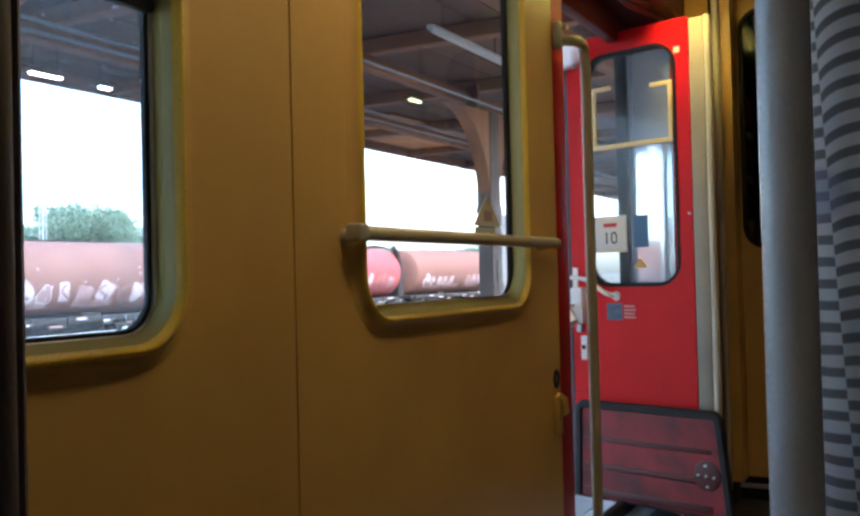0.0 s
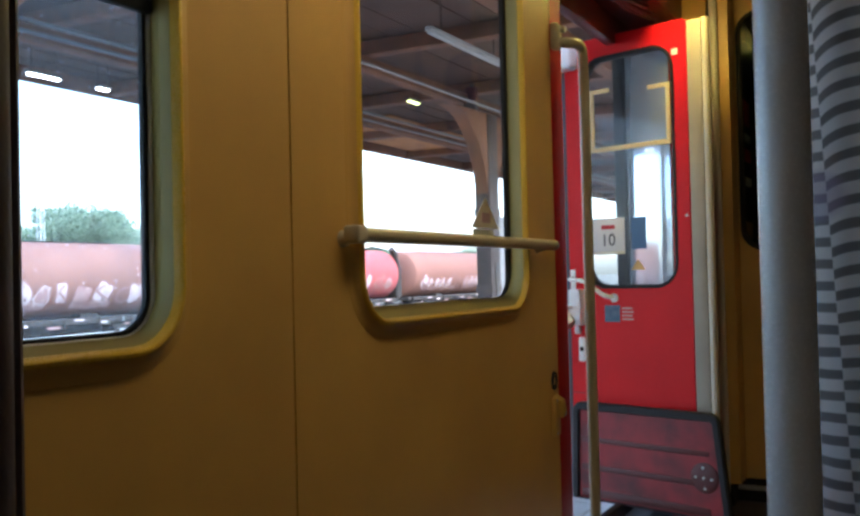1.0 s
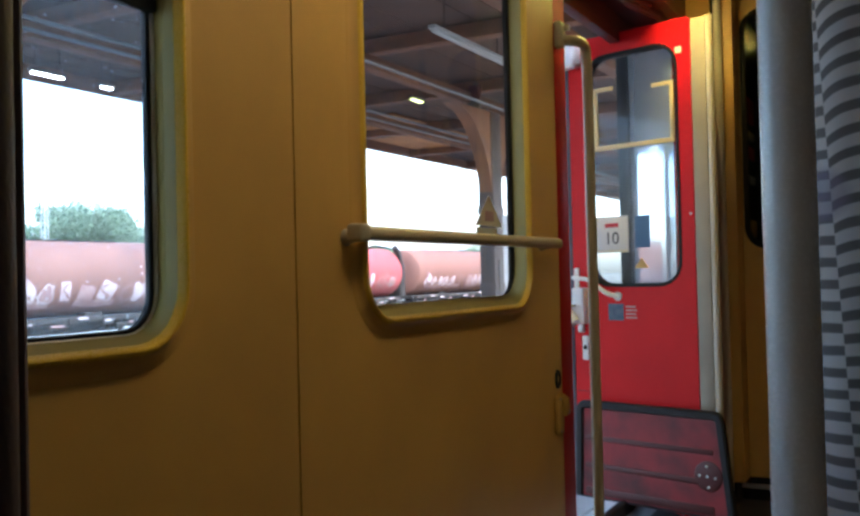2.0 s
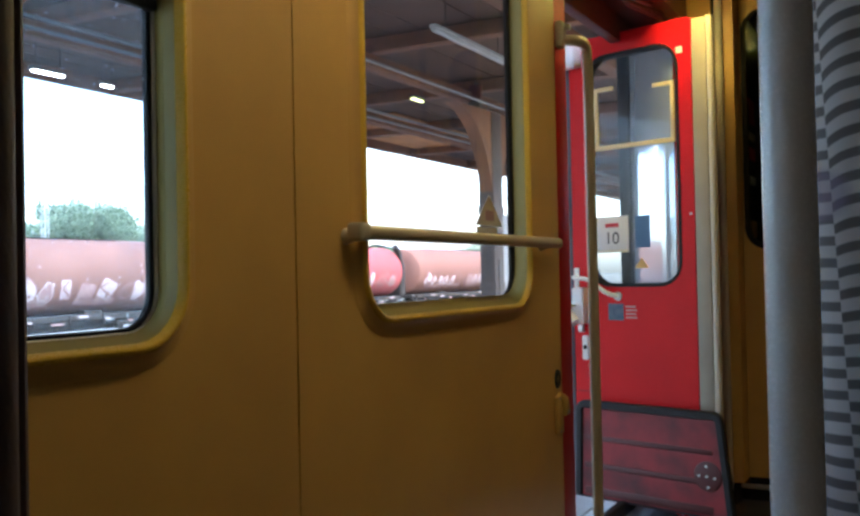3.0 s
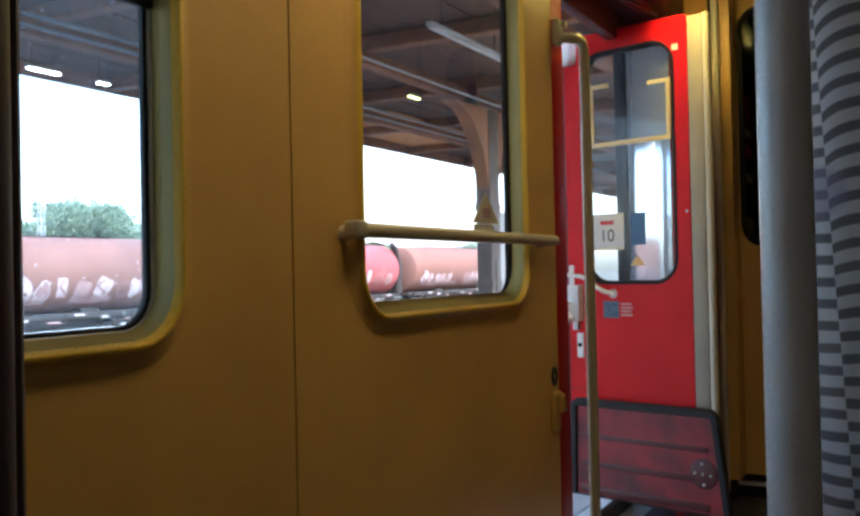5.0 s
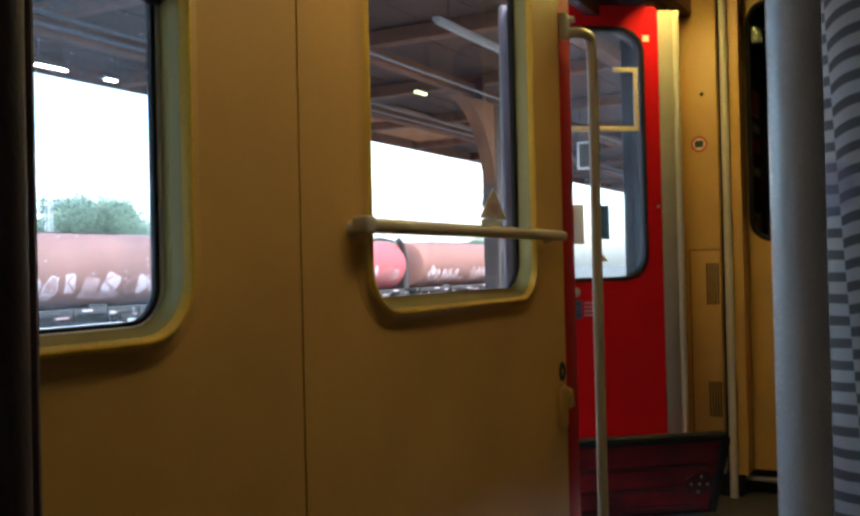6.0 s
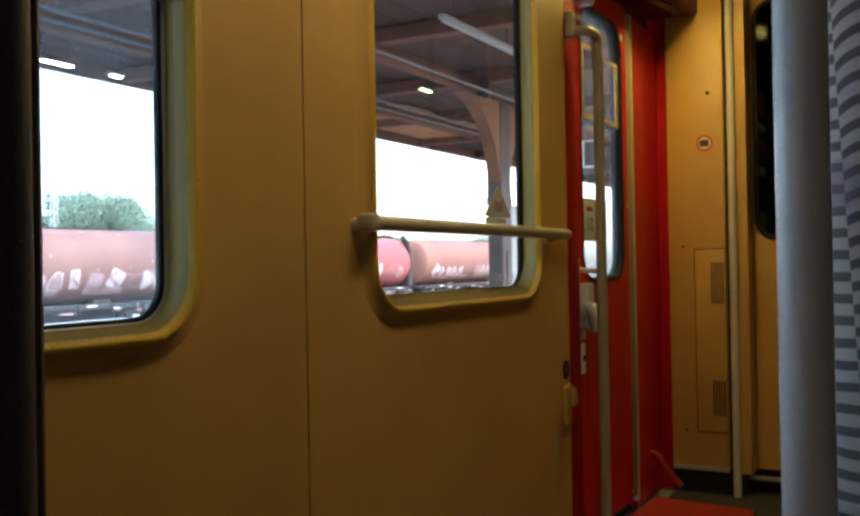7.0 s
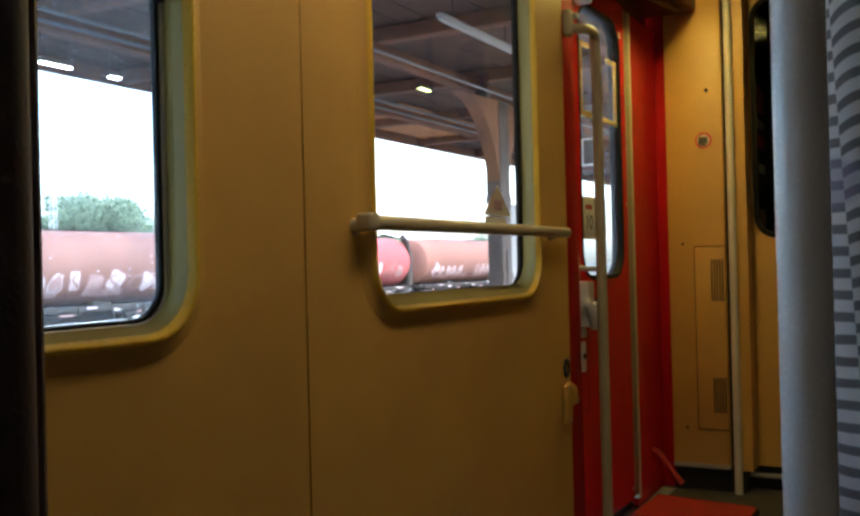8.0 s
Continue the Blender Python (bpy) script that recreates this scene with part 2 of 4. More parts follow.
TANK_A = material("weathered_brown_tank_paint", (0.132, 0.062, 0.047), 0.75, second=(0.096, 0.043, 0.034), scale=0.6, amount=0.8, fine=8)
TANK_B = material("weathered_red_tank_paint", (0.26, 0.045, 0.05), 0.75, second=(0.19, 0.04, 0.042), scale=0.6, amount=0.8, fine=8)
CHASSIS = material("dark_wagon_chassis", (0.013, 0.012, 0.012), 0.85, scale=2, amount=0.7, fine=20)
SPRAY = material("white_spray_paint", (0.38, 0.34, 0.36), 0.7, second=(0.26, 0.20, 0.21), scale=2.2, amount=0.9, fine=20)
SPRAY_DIM = material("worn_mauve_spray_paint", (0.25, 0.17, 0.17), 0.7, second=(0.16, 0.085, 0.08), scale=2.2, amount=0.9, fine=20)
GREY_SHED = material("grey_blue_shed_wall", (0.22, 0.26, 0.31), 0.8, scale=0.4, amount=0.6, fine=6)
ROOF_GREY = material("pale_shed_roof", (0.40, 0.43, 0.46), 0.8, scale=0.4, amount=0.5, fine=6)
RAIL = material("rusty_rail_steel", (0.20, 0.13, 0.10), 0.45, metal=0.6, scale=5, amount=0.7, fine=50)
LEAF = thin_material("tree_leaves", (0.13, 0.19, 0.135), (0.20, 0.265, 0.18))
BARK = material("tree_bark", (0.10, 0.075, 0.055), 0.9, scale=3, amount=0.7, fine=20)
FIELD = material("distant_ground", (0.07, 0.065, 0.05), 0.95, second=(0.04, 0.05, 0.028), scale=0.05, amount=0.9, fine=2)
LAMP_ON = glow("fluorescent_tube_on", (1.0, 0.97, 0.9), 3.0)
LAMP_WARM = glow("yellowish_tube_on", (0.85, 1.0, 0.30), 0.6)
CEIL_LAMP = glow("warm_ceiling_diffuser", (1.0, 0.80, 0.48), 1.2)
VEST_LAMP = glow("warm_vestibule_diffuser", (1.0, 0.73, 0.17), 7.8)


# ---- building helpers ----
def finish(bm, name, mat, sharp=35):
    bmesh.ops.remove_doubles(bm, verts=bm.verts, dist=1e-5)
    bmesh.ops.recalc_face_normals(bm, faces=bm.faces)
    for f in bm.faces:
        f.smooth = True
    lim = radians(sharp)
    for e in bm.edges:
        if len(e.link_faces) == 2 and e.calc_face_angle(0) > lim:
            e.smooth = False
    me = bpy.data.meshes.new(name)
    bm.to_mesh(me)
    bm.free()
    me.materials.append(mat)
    return me


def part(name, bm, mat, parent, label="", m=None):
    ob = new(name, finish(bm, name, mat))
    ob.parent = parent
    if m is not None:
        ob.matrix_basis = m
    return tagged(ob, label)


def thing(name, label, category, group="", m=None, kind=""):
    ob = new(name)
    ob.empty_display_size = 0.1
    if m is not None:
        ob.matrix_basis = m
    return tagged(ob, label, category, group, kind)


def single(name, bm, mat, label, category, group="", kind="", m=None):
    ob = new(name, finish(bm, name, mat))
    if m is not None:
        ob.matrix_basis = m
    return tagged(ob, label, category, group, kind)


def box(bm, x0, x1, y0, y1, z0, z1, bev=0.0, seg=2):
    c = Matrix.LocRotScale(((x0 + x1) / 2, (y0 + y1) / 2, (z0 + z1) / 2), None, (abs(x1 - x0), abs(y1 - y0), abs(z1 - z0)))
    vs = bmesh.ops.create_cube(bm, size=1, matrix=c)["verts"]
    if bev:
        es = list({e for v in vs for e in v.link_edges})
        bmesh.ops.bevel(bm, geom=es, offset=bev, segments=seg, affect="EDGES", profile=0.5)
    return bm


def boxed(*a, **k):
    return box(bmesh.new(), *a, **k)


def loft(bm, loops, wrap=False):
    """Skin over closed loops of equal count, one after the other."""
    rows = [[bm.verts.new(p) for p in lp] for lp in loops]
    pairs = list(zip(rows, rows[1:])) + ([(rows[-1], rows[0])] if wrap else [])
    for a, b in pairs:
        k = len(a)
        for i in range(k):
            j = (i + 1) % k
            bm.faces.new((a[i], a[j], b[j], b[i]))
    return rows


def tube(bm, pts, r, n=14, caps=True):
    """A round bar along a line of points; r is one radius or one for each point."""
    pts = [Vector(p) for p in pts]
    rs = r if isinstance(r, (list, tuple)) else [r] * len(pts)
    up, loops = None, []
    for i, p in enumerate(pts):
        d = (pts[min(i + 1, len(pts) - 1)] - pts[max(i - 1, 0)]).normalized()
        if up is None:
            up = Vector((0, 0, 1)) if abs(d.z) < 0.9 else Vector((1, 0, 0))
        s = d.cross(up).normalized()
        up = s.cross(d).normalized()
        loops.append([p + rs[i] * (math.cos(2 * math.pi * k / n) * s + math.sin(2 * math.pi * k / n) * up) for k in range(n)])
    rows = loft(bm, loops)
    if caps:
        bm.faces.new(rows[0])
        bm.faces.new(rows[-1])
    return bm


def tubed(pts, r, n=14):
    return tube(bmesh.new(), pts, r, n)


def arc(pts, r, n=6):
    """The line of points with its corners rounded."""
    pts = [Vector(p) for p in pts]
    out = [pts[0]]
    for a, b, c in zip(pts, pts[1:], pts[2:]):
        u, v = (a - b).normalized(), (c - b).normalized()
        p, q = b + u * r, b + v * r
        for k in range(n + 1):
            t = k / n
            out.append((1 - t) ** 2 * p + 2 * t * (1 - t) * b + t * t * q)
    return out + [pts[-1]]


def rrect(u0, u1, v0, v1, r, n=6):
    """Rounded rectangle as a closed loop of (u, v), the same count for every radius."""
    r = max(r, 1e-4)
    out = []
    for cu, cv, a0 in ((u1 - r, v1 - r, 0), (u0 + r, v1 - r, 90), (u0 + r, v0 + r, 180), (u1 - r, v0 + r, 270)):
        for k in range(n + 1):
            a = radians(a0 + 90 * k / n)
            out.append((cu + r * math.cos(a), cv + r * math.sin(a)))
    return out


def on_x(loop, x):
    return [(x, u, v) for u, v in loop]


def on_y(loop, y):
    return [(u, y, v) for u, v in loop]


def grown(rect, d):
    u0, u1, v0, v1, r = rect
    return rrect(u0 - d, u1 + d, v0 - d, v1 + d, r + d)


def slab_with_hole(outer, hole, at, front, back):
    """A flat panel of some thickness with one rounded opening through it."""
    bm = bmesh.new()
    o = rrect(*outer)
    h = rrect(*hole)
    loft(bm, [at(o, front), at(h, front), at(h, back), at(o, back)], wrap=True)
    return bm


# ---- the coach shell ----
W1, G1 = (0.280, 1.160, 0.969, 1.94, 0.095), (0.300, 1.176, 0.984, 1.945, 0.072)
W2, G2 = (1.730, 2.676, 0.974, 2.06, 0.105), (1.770, 2.722, 1.002, 2.065, 0.080)


def window_fittings(root, rect, glazed):
    """Raised moulding, deep flared reveal, seal and pane of a side window."""
    bm = bmesh.new()
    loft(bm, [on_x(grown(rect, d), x) for d, x in ((0.0480, -0.0015), (0.0420, 0.0008), (0.0330, 0.0022), (0.0250, 0.0045), (0.0190, 0.0082), (0.0150, 0.0128))])
    part("surround", bm, YELLOW, root, "mustard-yellow flare rising to the moulding")
    bm = bmesh.new()
    loft(bm, [on_x(grown(rect, d), x) for d, x in ((0.0150, 0.0126), (0.0132, 0.0172), (0.0100, 0.0203), (0.0062, 0.0214), (0.0028, 0.0202), (0.0004, 0.0165), (-0.0010, 0.0110), (-0.003, 0.004))])
    part("moulding", bm, YELLOW_TRIM, root, "raised rounded yellow moulding")
    low = 0.007 if rect is W1 else 0.016
    sunk = (glazed[0], glazed[1], glazed[2] - low, glazed[3], glazed[4])
    bm = bmesh.new()

    def between(t, d):
        a, b = grown(rect, d), grown(glazed, d)
        return [(p[0] + (q[0] - p[0]) * t, p[1] + (q[1] - p[1]) * t) for p, q in zip(a, b)]
    loft(bm, [on_x(between(t, d), x) for t, d, x in ((0.0, -0.003, 0.0052), (0.10, -0.004, -0.002), (0.45, -0.004, -0.026), (0.50, 0.0, -0.030), (1.0, 0.0, -0.060), (1.0, 0.03, -0.066))])
    part("reveal", bm, SAGE, root, "grey-green window reveal")
    bm = bmesh.new()
    loft(bm, [on_x(grown(sunk, d), x) for d, x in ((0.001, -0.058), (-0.003, -0.054), (-0.0075, -0.056), (-0.0085, -0.061))])
    part("bead", bm, WHITE_METAL if rect is W1 else RUBBER, root, "thin bright metal bead")
    bm = bmesh.new()
    loft(bm, [on_x(grown(sunk, d), x) for d, x in ((-0.0085, -0.059), (-0.012, -0.0575), (-0.015, -0.061), (-0.015, -0.072), (0.0, -0.074))])
    part("seal", bm, RUBBER, root, "black rubber seal")
    bm = bmesh.new()
    rows = loft(bm, [on_x(grown(glazed, -0.008), -0.064), on_x(grown(glazed, -0.008), -0.069)])
    bm.faces.new(rows[0])
    bm.faces.new(rows[1])
    p = part("pane", bm, GLASS if rect is W1 else GLASS_CLEARER, root)
    p.visible_shadow = False
    return root


def side_wall():
    bm = slab_with_hole((-0.6, 1.487, 0.0, 2.36, 0.0), (W1[0] - 0.008, W1[1] + 0.008, W1[2] - 0.008, W1[3] + 0.008, W1[4] + 0.008), on_x, 0.0, -0.004)
    wall = single("wall_west", bm, YELLOW, "mustard-yellow laminate side wall panel of a coach", "wall", kind="structure")
    part("panel", slab_with_hole((1.492, 2.968, 0.0, 2.36, 0.0), (W2[0] - 0.008, W2[1] + 0.008, W2[2] - 0.008, W2[3] + 0.008, W2[4] + 0.008), on_x, 0.0, -0.004), YELLOW, wall)
    for y0, y1, w, g in ((-0.6, 1.487, W1, G1), (1.492, 2.968, W2, G2)):
        part("backing", slab_with_hole((y0, y1, 0.0, 2.36, 0.0), (w[0] - 0.012, g[1] + 0.012, w[2] - 0.012, g[3] + 0.012, w[4]), on_x, -0.0045, -0.065), YELLOW, wall)
    part("joint_strip", boxed(-0.012, -0.004, 1.4865, 1.4925, 0, 2.36), BLACK, wall, "dark joint between two panels")
    for y0, y1 in ((-2.3, -0.602), (-4.0, -2.302), (-6.0, -4.002)):
        part("panel", slab_with_hole((y0, y1, 0.0, 2.36, 0.0), (y0 + 0.25, y1 - 0.2, 0.95, 2.0, 0.085), on_x, 0.0, -0.065), YELLOW, wall)
        part("outer_skin", slab_with_hole((y0, y1, -0.55, 2.5, 0.0), (y0 + 0.23, y1 - 0.18, 0.93, 2.02, 0.085), on_x, -0.070, -0.10), RED, wall)
    # outer skin of the coach
    bm = slab_with_hole((-0.6, 1.49, -0.55, 2.5, 0.0), (W1[0] - 0.01, G1[1] + 0.07, W1[2] - 0.02, W1[3] + 0.01, W1[4]), on_x, -0.070, -0.10)
    part("outer_skin", bm, RED, wall, "red outer skin of the coach")
    bm = slab_with_hole((1.49, 3.02, -0.55, 2.5, 0.0), (W2[0] - 0.01, W2[1] + 0.10, W2[2] - 0.02, W2[3] + 0.01, W2[4]), on_x, -0.070, -0.10)
    part("outer_skin", bm, RED, wall)
    for nm, rect, glazed in (("window_1", W1, G1), ("window_2", W2, G2)):
        root = thing(nm, "coach window with rounded corners in a yellow moulding", "window", kind="structure")
        window_fittings(root, rect, glazed)
        if nm == "window_1":
            part("vent_bar", boxed(-0.0625, -0.040, 0.308, 1.168, 1.521, 1.60, bev=0.006), DARK_FRAME, root, "dark bar under the vent flap")


side_wall()


def door_surround():
    root = thing("door_frame", "red painted frame around the coach door", "door frame", kind="structure")
    part("near_post", boxed(-0.075, -0.012, 2.970, 3.120, -0.02, 2.36, bev=0.006), RED_JAMB, root)
    part("stop_strip", boxed(-0.085, -0.030, 3.121, 3.145, -0.02, 2.2, bev=0.004), RUBBER, root, "black rubber stop strip")
    part("far_post", boxed(-0.125, -0.0125, 4.392, 4.45, -0.02, 2.36, bev=0.006), RED_JAMB, root)
    part("corner_rubber", boxed(-0.205, -0.150, 4.378, 4.46, -0.05, 2.36, bev=0.008), RUBBER, root, "black rubber at the door's outer corner")
    part("outer_skin", boxed(-0.149, -0.126, 4.451, 9.0, -0.55, 2.5), GREY_OUTER, root, "side of the coach beyond the door")
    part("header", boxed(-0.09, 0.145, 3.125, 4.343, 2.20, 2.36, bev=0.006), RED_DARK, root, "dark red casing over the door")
    # strip added to block the sky showing between leaf and header
    part("top_gap_strip", boxed(-0.135, -0.086, 3.13, 4.340, 2.085, 2.36, bev=0.005), RED_DARK, root, "dark red strip added over the gap above the door")
    for k, (y, z) in enumerate(((3.45, 2.185), (3.62, 2.18), (3.80, 2.185))):
        part("drive_rod", tubed([(-0.02 + 0.03 * k, 3.2, z), (0.02, y, z - 0.012), (0.09, y + 0.45, z)], 0.012, 8), RED_DARK, root, "dark red rod of the door drive")
    part("sill", boxed(-0.12, 0.0, 3.12, 4.34, -0.03, 0.004, bev=0.003), CONDUIT, root, "worn dark sill")
    part("threshold_rail", boxed(-0.126, -0.088, 3.13, 4.33, 0.005, 0.064, bev=0.006), DARK_FRAME, root, "dark rail outside the sill")


door_surround()


def shell():
    # floor with the step well left open at the door
    bm = boxed(-0.05, 2.75, -6.0, 3.08, -0.06, 0.0)
    box(bm, 0.42, 2.75, 3.08, 4.36, -0.06, 0.0)
    box(bm, -0.07, 0.42, 4.0, 4.36, -0.06, 0.0)
    box(bm, -0.07, 2.75, 4.36, 4.70, -0.06, 0.0)
    single("floor", bm, FLOOR, "dark speckled floor covering of the coach", "floor", kind="structure")
    root = thing("step_well", "dark steps inside the coach door", "steps", kind="structure")
    for k in range(2):
        part("step", boxed(-0.08 + 0.22 * k, 0.14 + 0.25 * k, 3.10, 3.99, -0.62 + 0.26 * k, -0.40 + 0.26 * k, bev=0.005), DARK_FRAME, root)
    single("ceiling", boxed(-0.1, 2.85, -6.1, 5.5, 2.36, 2.42), CEIL, "dull beige panelled coach ceiling", "ceiling", kind="structure")
    single("wall_south", boxed(-0.1, 2.85, -6.06, -6.0, -0.06, 2.4), YELLOW, "mustard-yellow laminate end wall", "wall", kind="structure")
    # unseen east side wall, windowless and mostly dark to keep bounced light low
    bm = boxed(2.75, 2.83, -6.0, -2.6, 0.0, 2.36)
    wall = single("wall_east", bm, EAST, "unseen side wall, dark brown to hold back bounced light", "wall", kind="structure")
    part("panel", boxed(2.75, 2.83, -2.6, 2.9, 0.0, 2.36), EAST, wall)
    part("panel", boxed(2.75, 2.83, 2.9, 4.8, 0.0, 2.36), YELLOW, wall)
    # end wall of the vestibule beside and behind the gangway door
    bm = boxed(0.264, 0.34, 4.376, 4.60, 0.1, 2.36)
    box(bm, 1.18, 2.75, 4.36, 4.44, 0.0, 2.36)
    single("wall_north", bm, YELLOW, "mustard-yellow end wall of the vestibule", "wall", kind="structure")


shell()


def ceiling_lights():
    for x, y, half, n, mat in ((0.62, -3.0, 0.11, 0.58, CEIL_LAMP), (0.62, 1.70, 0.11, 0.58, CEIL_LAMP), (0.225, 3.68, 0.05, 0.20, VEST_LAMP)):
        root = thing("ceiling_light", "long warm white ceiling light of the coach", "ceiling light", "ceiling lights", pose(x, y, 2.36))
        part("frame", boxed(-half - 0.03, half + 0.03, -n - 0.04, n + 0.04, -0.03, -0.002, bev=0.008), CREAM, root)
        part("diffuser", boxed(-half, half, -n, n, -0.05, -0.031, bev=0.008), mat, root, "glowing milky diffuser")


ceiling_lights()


def vestibule_cabinet():
    root = thing("wall_cabinet", "tall yellow service cabinet with a vented flap", "cabinet")
    part("body", boxed(-0.012, 0.246, 4.362, 4.62, 0.112, 2.36, bev=0.005), YELLOW, root)
    part("plinth", boxed(-0.0120, 0.246, 4.375, 4.60, -0.001, 0.110), BLACK, root, "black recessed plinth")
    part("foot_strip", boxed(-0.010, 0.246, 4.352, 4.362, 0.104, 0.124, bev=0.003), STEEL, root, "worn bright metal foot strip")
    flap = part("flap", boxed(0.108, 0.243, 4.354, 4.364, 0.285, 1.118, bev=0.003), YELLOW, root)
    bm = bmesh.new()
    for x0, x1, z0, z1 in ((0.1035, 0.1075, 0.280, 1.123), (0.1075, 0.2435, 1.1185, 1.1225), (0.1075, 0.2435, 0.2805, 0.2845)):
        box(bm, x0, x1, 4.3605, 4.3625, z0, z1)
    part("flap_gap", bm, BLACK, root, "dark gap around the flap")
    for z0, z1 in ((0.87, 1.06), (0.36, 0.52)):
        for k in range(5):
            part("slot", boxed(0.180 + 0.012 * k, 0.187 + 0.012 * k, 4.3525, 4.3545, z0, z1, bev=0.0008), BLACK, flap, "dark vent slot")
    for x, z in ((0.178, 1.835), (0.055, 1.135), (0.055, 0.285)):
        part("screw_hole", tubed([(x, 4.357, z), (x, 4.363, z)], 0.009 if z > 1.5 else 0.006), BLACK, root)
    s = thing("round_sticker", "small round white pictogram sticker with a red rim", "sticker", m=pose(0.161, 4.3595, 1.607))
    bm = bmesh.new()
    loft(bm, [[(r * math.cos(2 * math.pi * k / 28), y, r * math.sin(2 * math.pi * k / 28)) for k in range(28)] for r, y in ((0.037, 0.0), (0.037, -0.002), (0.028, -0.002))])
    part("rim", bm, PRINT_RED, s)
    part("disc", tubed([(0, -0.0015, 0), (0, 0, 0)], 0.0285, 28), CREAM_STICKER, s)
    part("pictogram", boxed(-0.019, 0.019, -0.003, -0.0016, -0.015, 0.015, bev=0.0006), PRINT_DARK, s)


vestibule_cabinet()


def gangway_door():
    part_root = thing("corner_post", "slim polished metal corner post with a dark joint", "post")
    part("tube", tubed([(0.279, 4.355, -0.002), (0.279, 4.355, 2.36)], 0.0175, 18), POST_DULL, part_root)
    part("joint", boxed(0.247, 0.262, 4.38, 4.40, 0.0, 2.36), BLACK, part_root, "black joint beside the post")
    root = thing("gangway_door", "yellow gangway door with a dark rounded window", "door")
    rect = (0.362, 1.02, 1.165, 2.255, 0.09)
    part("leaf", slab_with_hole((0.343, 1.175, 0.105, 2.355, 0.0), rect, on_y, 4.50, 4.54), YELLOW, root)
    bm = bmesh.new()
    loft(bm, [on_y(grown(rect, d), y) for d, y in ((0.012, 4.499), (0.008, 4.492), (-0.004, 4.490), (-0.012, 4.496), (-0.012, 4.53))])
    part("seal", bm, RUBBER, root, "black rubber window seal")
    bm = bmesh.new()
    rows = loft(bm, [on_y(grown(rect, -0.008), 4.515), on_y(grown(rect, -0.008), 4.520)])
    bm.faces.new(rows[0])
    bm.faces.new(rows[1])
    part("pane", bm, GLASS_DARK, root)
    part("kick_gap", boxed(0.345, 1.17, 4.52, 4.54, 0.06, 0.10), BLACK, root)
    part("threshold", boxed(0.31, 1.17, 4.46, 4.50, 0.058, 0.074, bev=0.004), STEEL, root, "worn metal threshold strip")
    part("base", boxed(0.264, 1.17, 4.50, 4.56, 0.0, 0.055), BLACK, root)
    # black filler added to stop daylight leaking in near the floor
    part("side_filler", boxed(0.262, 0.309, 4.378, 4.498, 0.0, 0.099), BLACK, root)
    # black-walled box stands for the dark space behind the pane
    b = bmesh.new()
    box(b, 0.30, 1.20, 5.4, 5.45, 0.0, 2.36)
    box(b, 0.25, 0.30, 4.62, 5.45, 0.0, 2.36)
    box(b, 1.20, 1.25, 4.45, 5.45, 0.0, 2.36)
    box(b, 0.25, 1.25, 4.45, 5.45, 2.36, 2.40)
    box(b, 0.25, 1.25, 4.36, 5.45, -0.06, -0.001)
    # small bars for the reddish and pale patches in the pane
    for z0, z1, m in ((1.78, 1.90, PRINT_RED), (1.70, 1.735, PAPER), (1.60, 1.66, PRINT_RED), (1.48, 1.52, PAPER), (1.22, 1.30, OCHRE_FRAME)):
        single("gangway_patch", boxed(0.331, 0.345, 4.70, 4.90, z0, z1, bev=0.002), m, "small coloured patch behind the gangway pane", "notice")
    single("gangway", b, RUBBER, "black box standing for the dark space behind the end door", "gangway", kind="structure")


gangway_door()


# ---- fittings on the side wall ----
def wall_rail():
    root = thing("wall_rail", "cream painted horizontal rail across the window", "handrail")
    part("bar", tubed([(0.036, 1.662, 1.162), (0.036, 1.72, 1.162), (0.036, 2.2, 1.162), (0.036, 2.83, 1.162), (0.036, 2.868, 1.162), (0.036, 2.876, 1.162)], [0.0165, 0.0165, 0.0165, 0.0165, 0.0165, 0.010], 20), CREAM, root)
    for y in (1.668, 2.80):
        bm = tubed([(0.0, y, 1.154), (0.015, y, 1.155), (0.036, y, 1.160)], [0.019, 0.014, 0.014], 16)
        part("bracket", bm, CREAM, root)
    part("end_block", boxed(0.014, 0.055, 1.648, 1.688, 1.143, 1.182, bev=0.008, seg=3), CREAM, root, "squared cream end fitting")


wall_rail()


def grab_pole():
    root = thing("grab_pole", "vertical cream grab pole with a bent top", "grab pole")
    line = arc([(-0.010, 3.03, 1.862), (0.05, 3.055, 1.862), (0.046, 3.175, 1.872), (0.046, 3.185, 1.70), (0.046, 3.185, -0.002)], 0.045, 7)
    part("tube", tubed(line, 0.0185, 16), POLE_PAINT, root)
    part("bracket", boxed(-0.0115, 0.018, 3.000, 3.045, 1.835, 1.925, bev=0.009, seg=3), POLE_PAINT, root, "cream wall bracket")
    part("bolt", tubed([(0.018, 3.035, 1.905), (0.034, 3.035, 1.905)], 0.011, 10), STEEL, root)
    part("foot", tubed([(0.046, 3.185, 0.001), (0.046, 3.185, 0.012)], 0.032, 18), STEEL, root)


grab_pole()


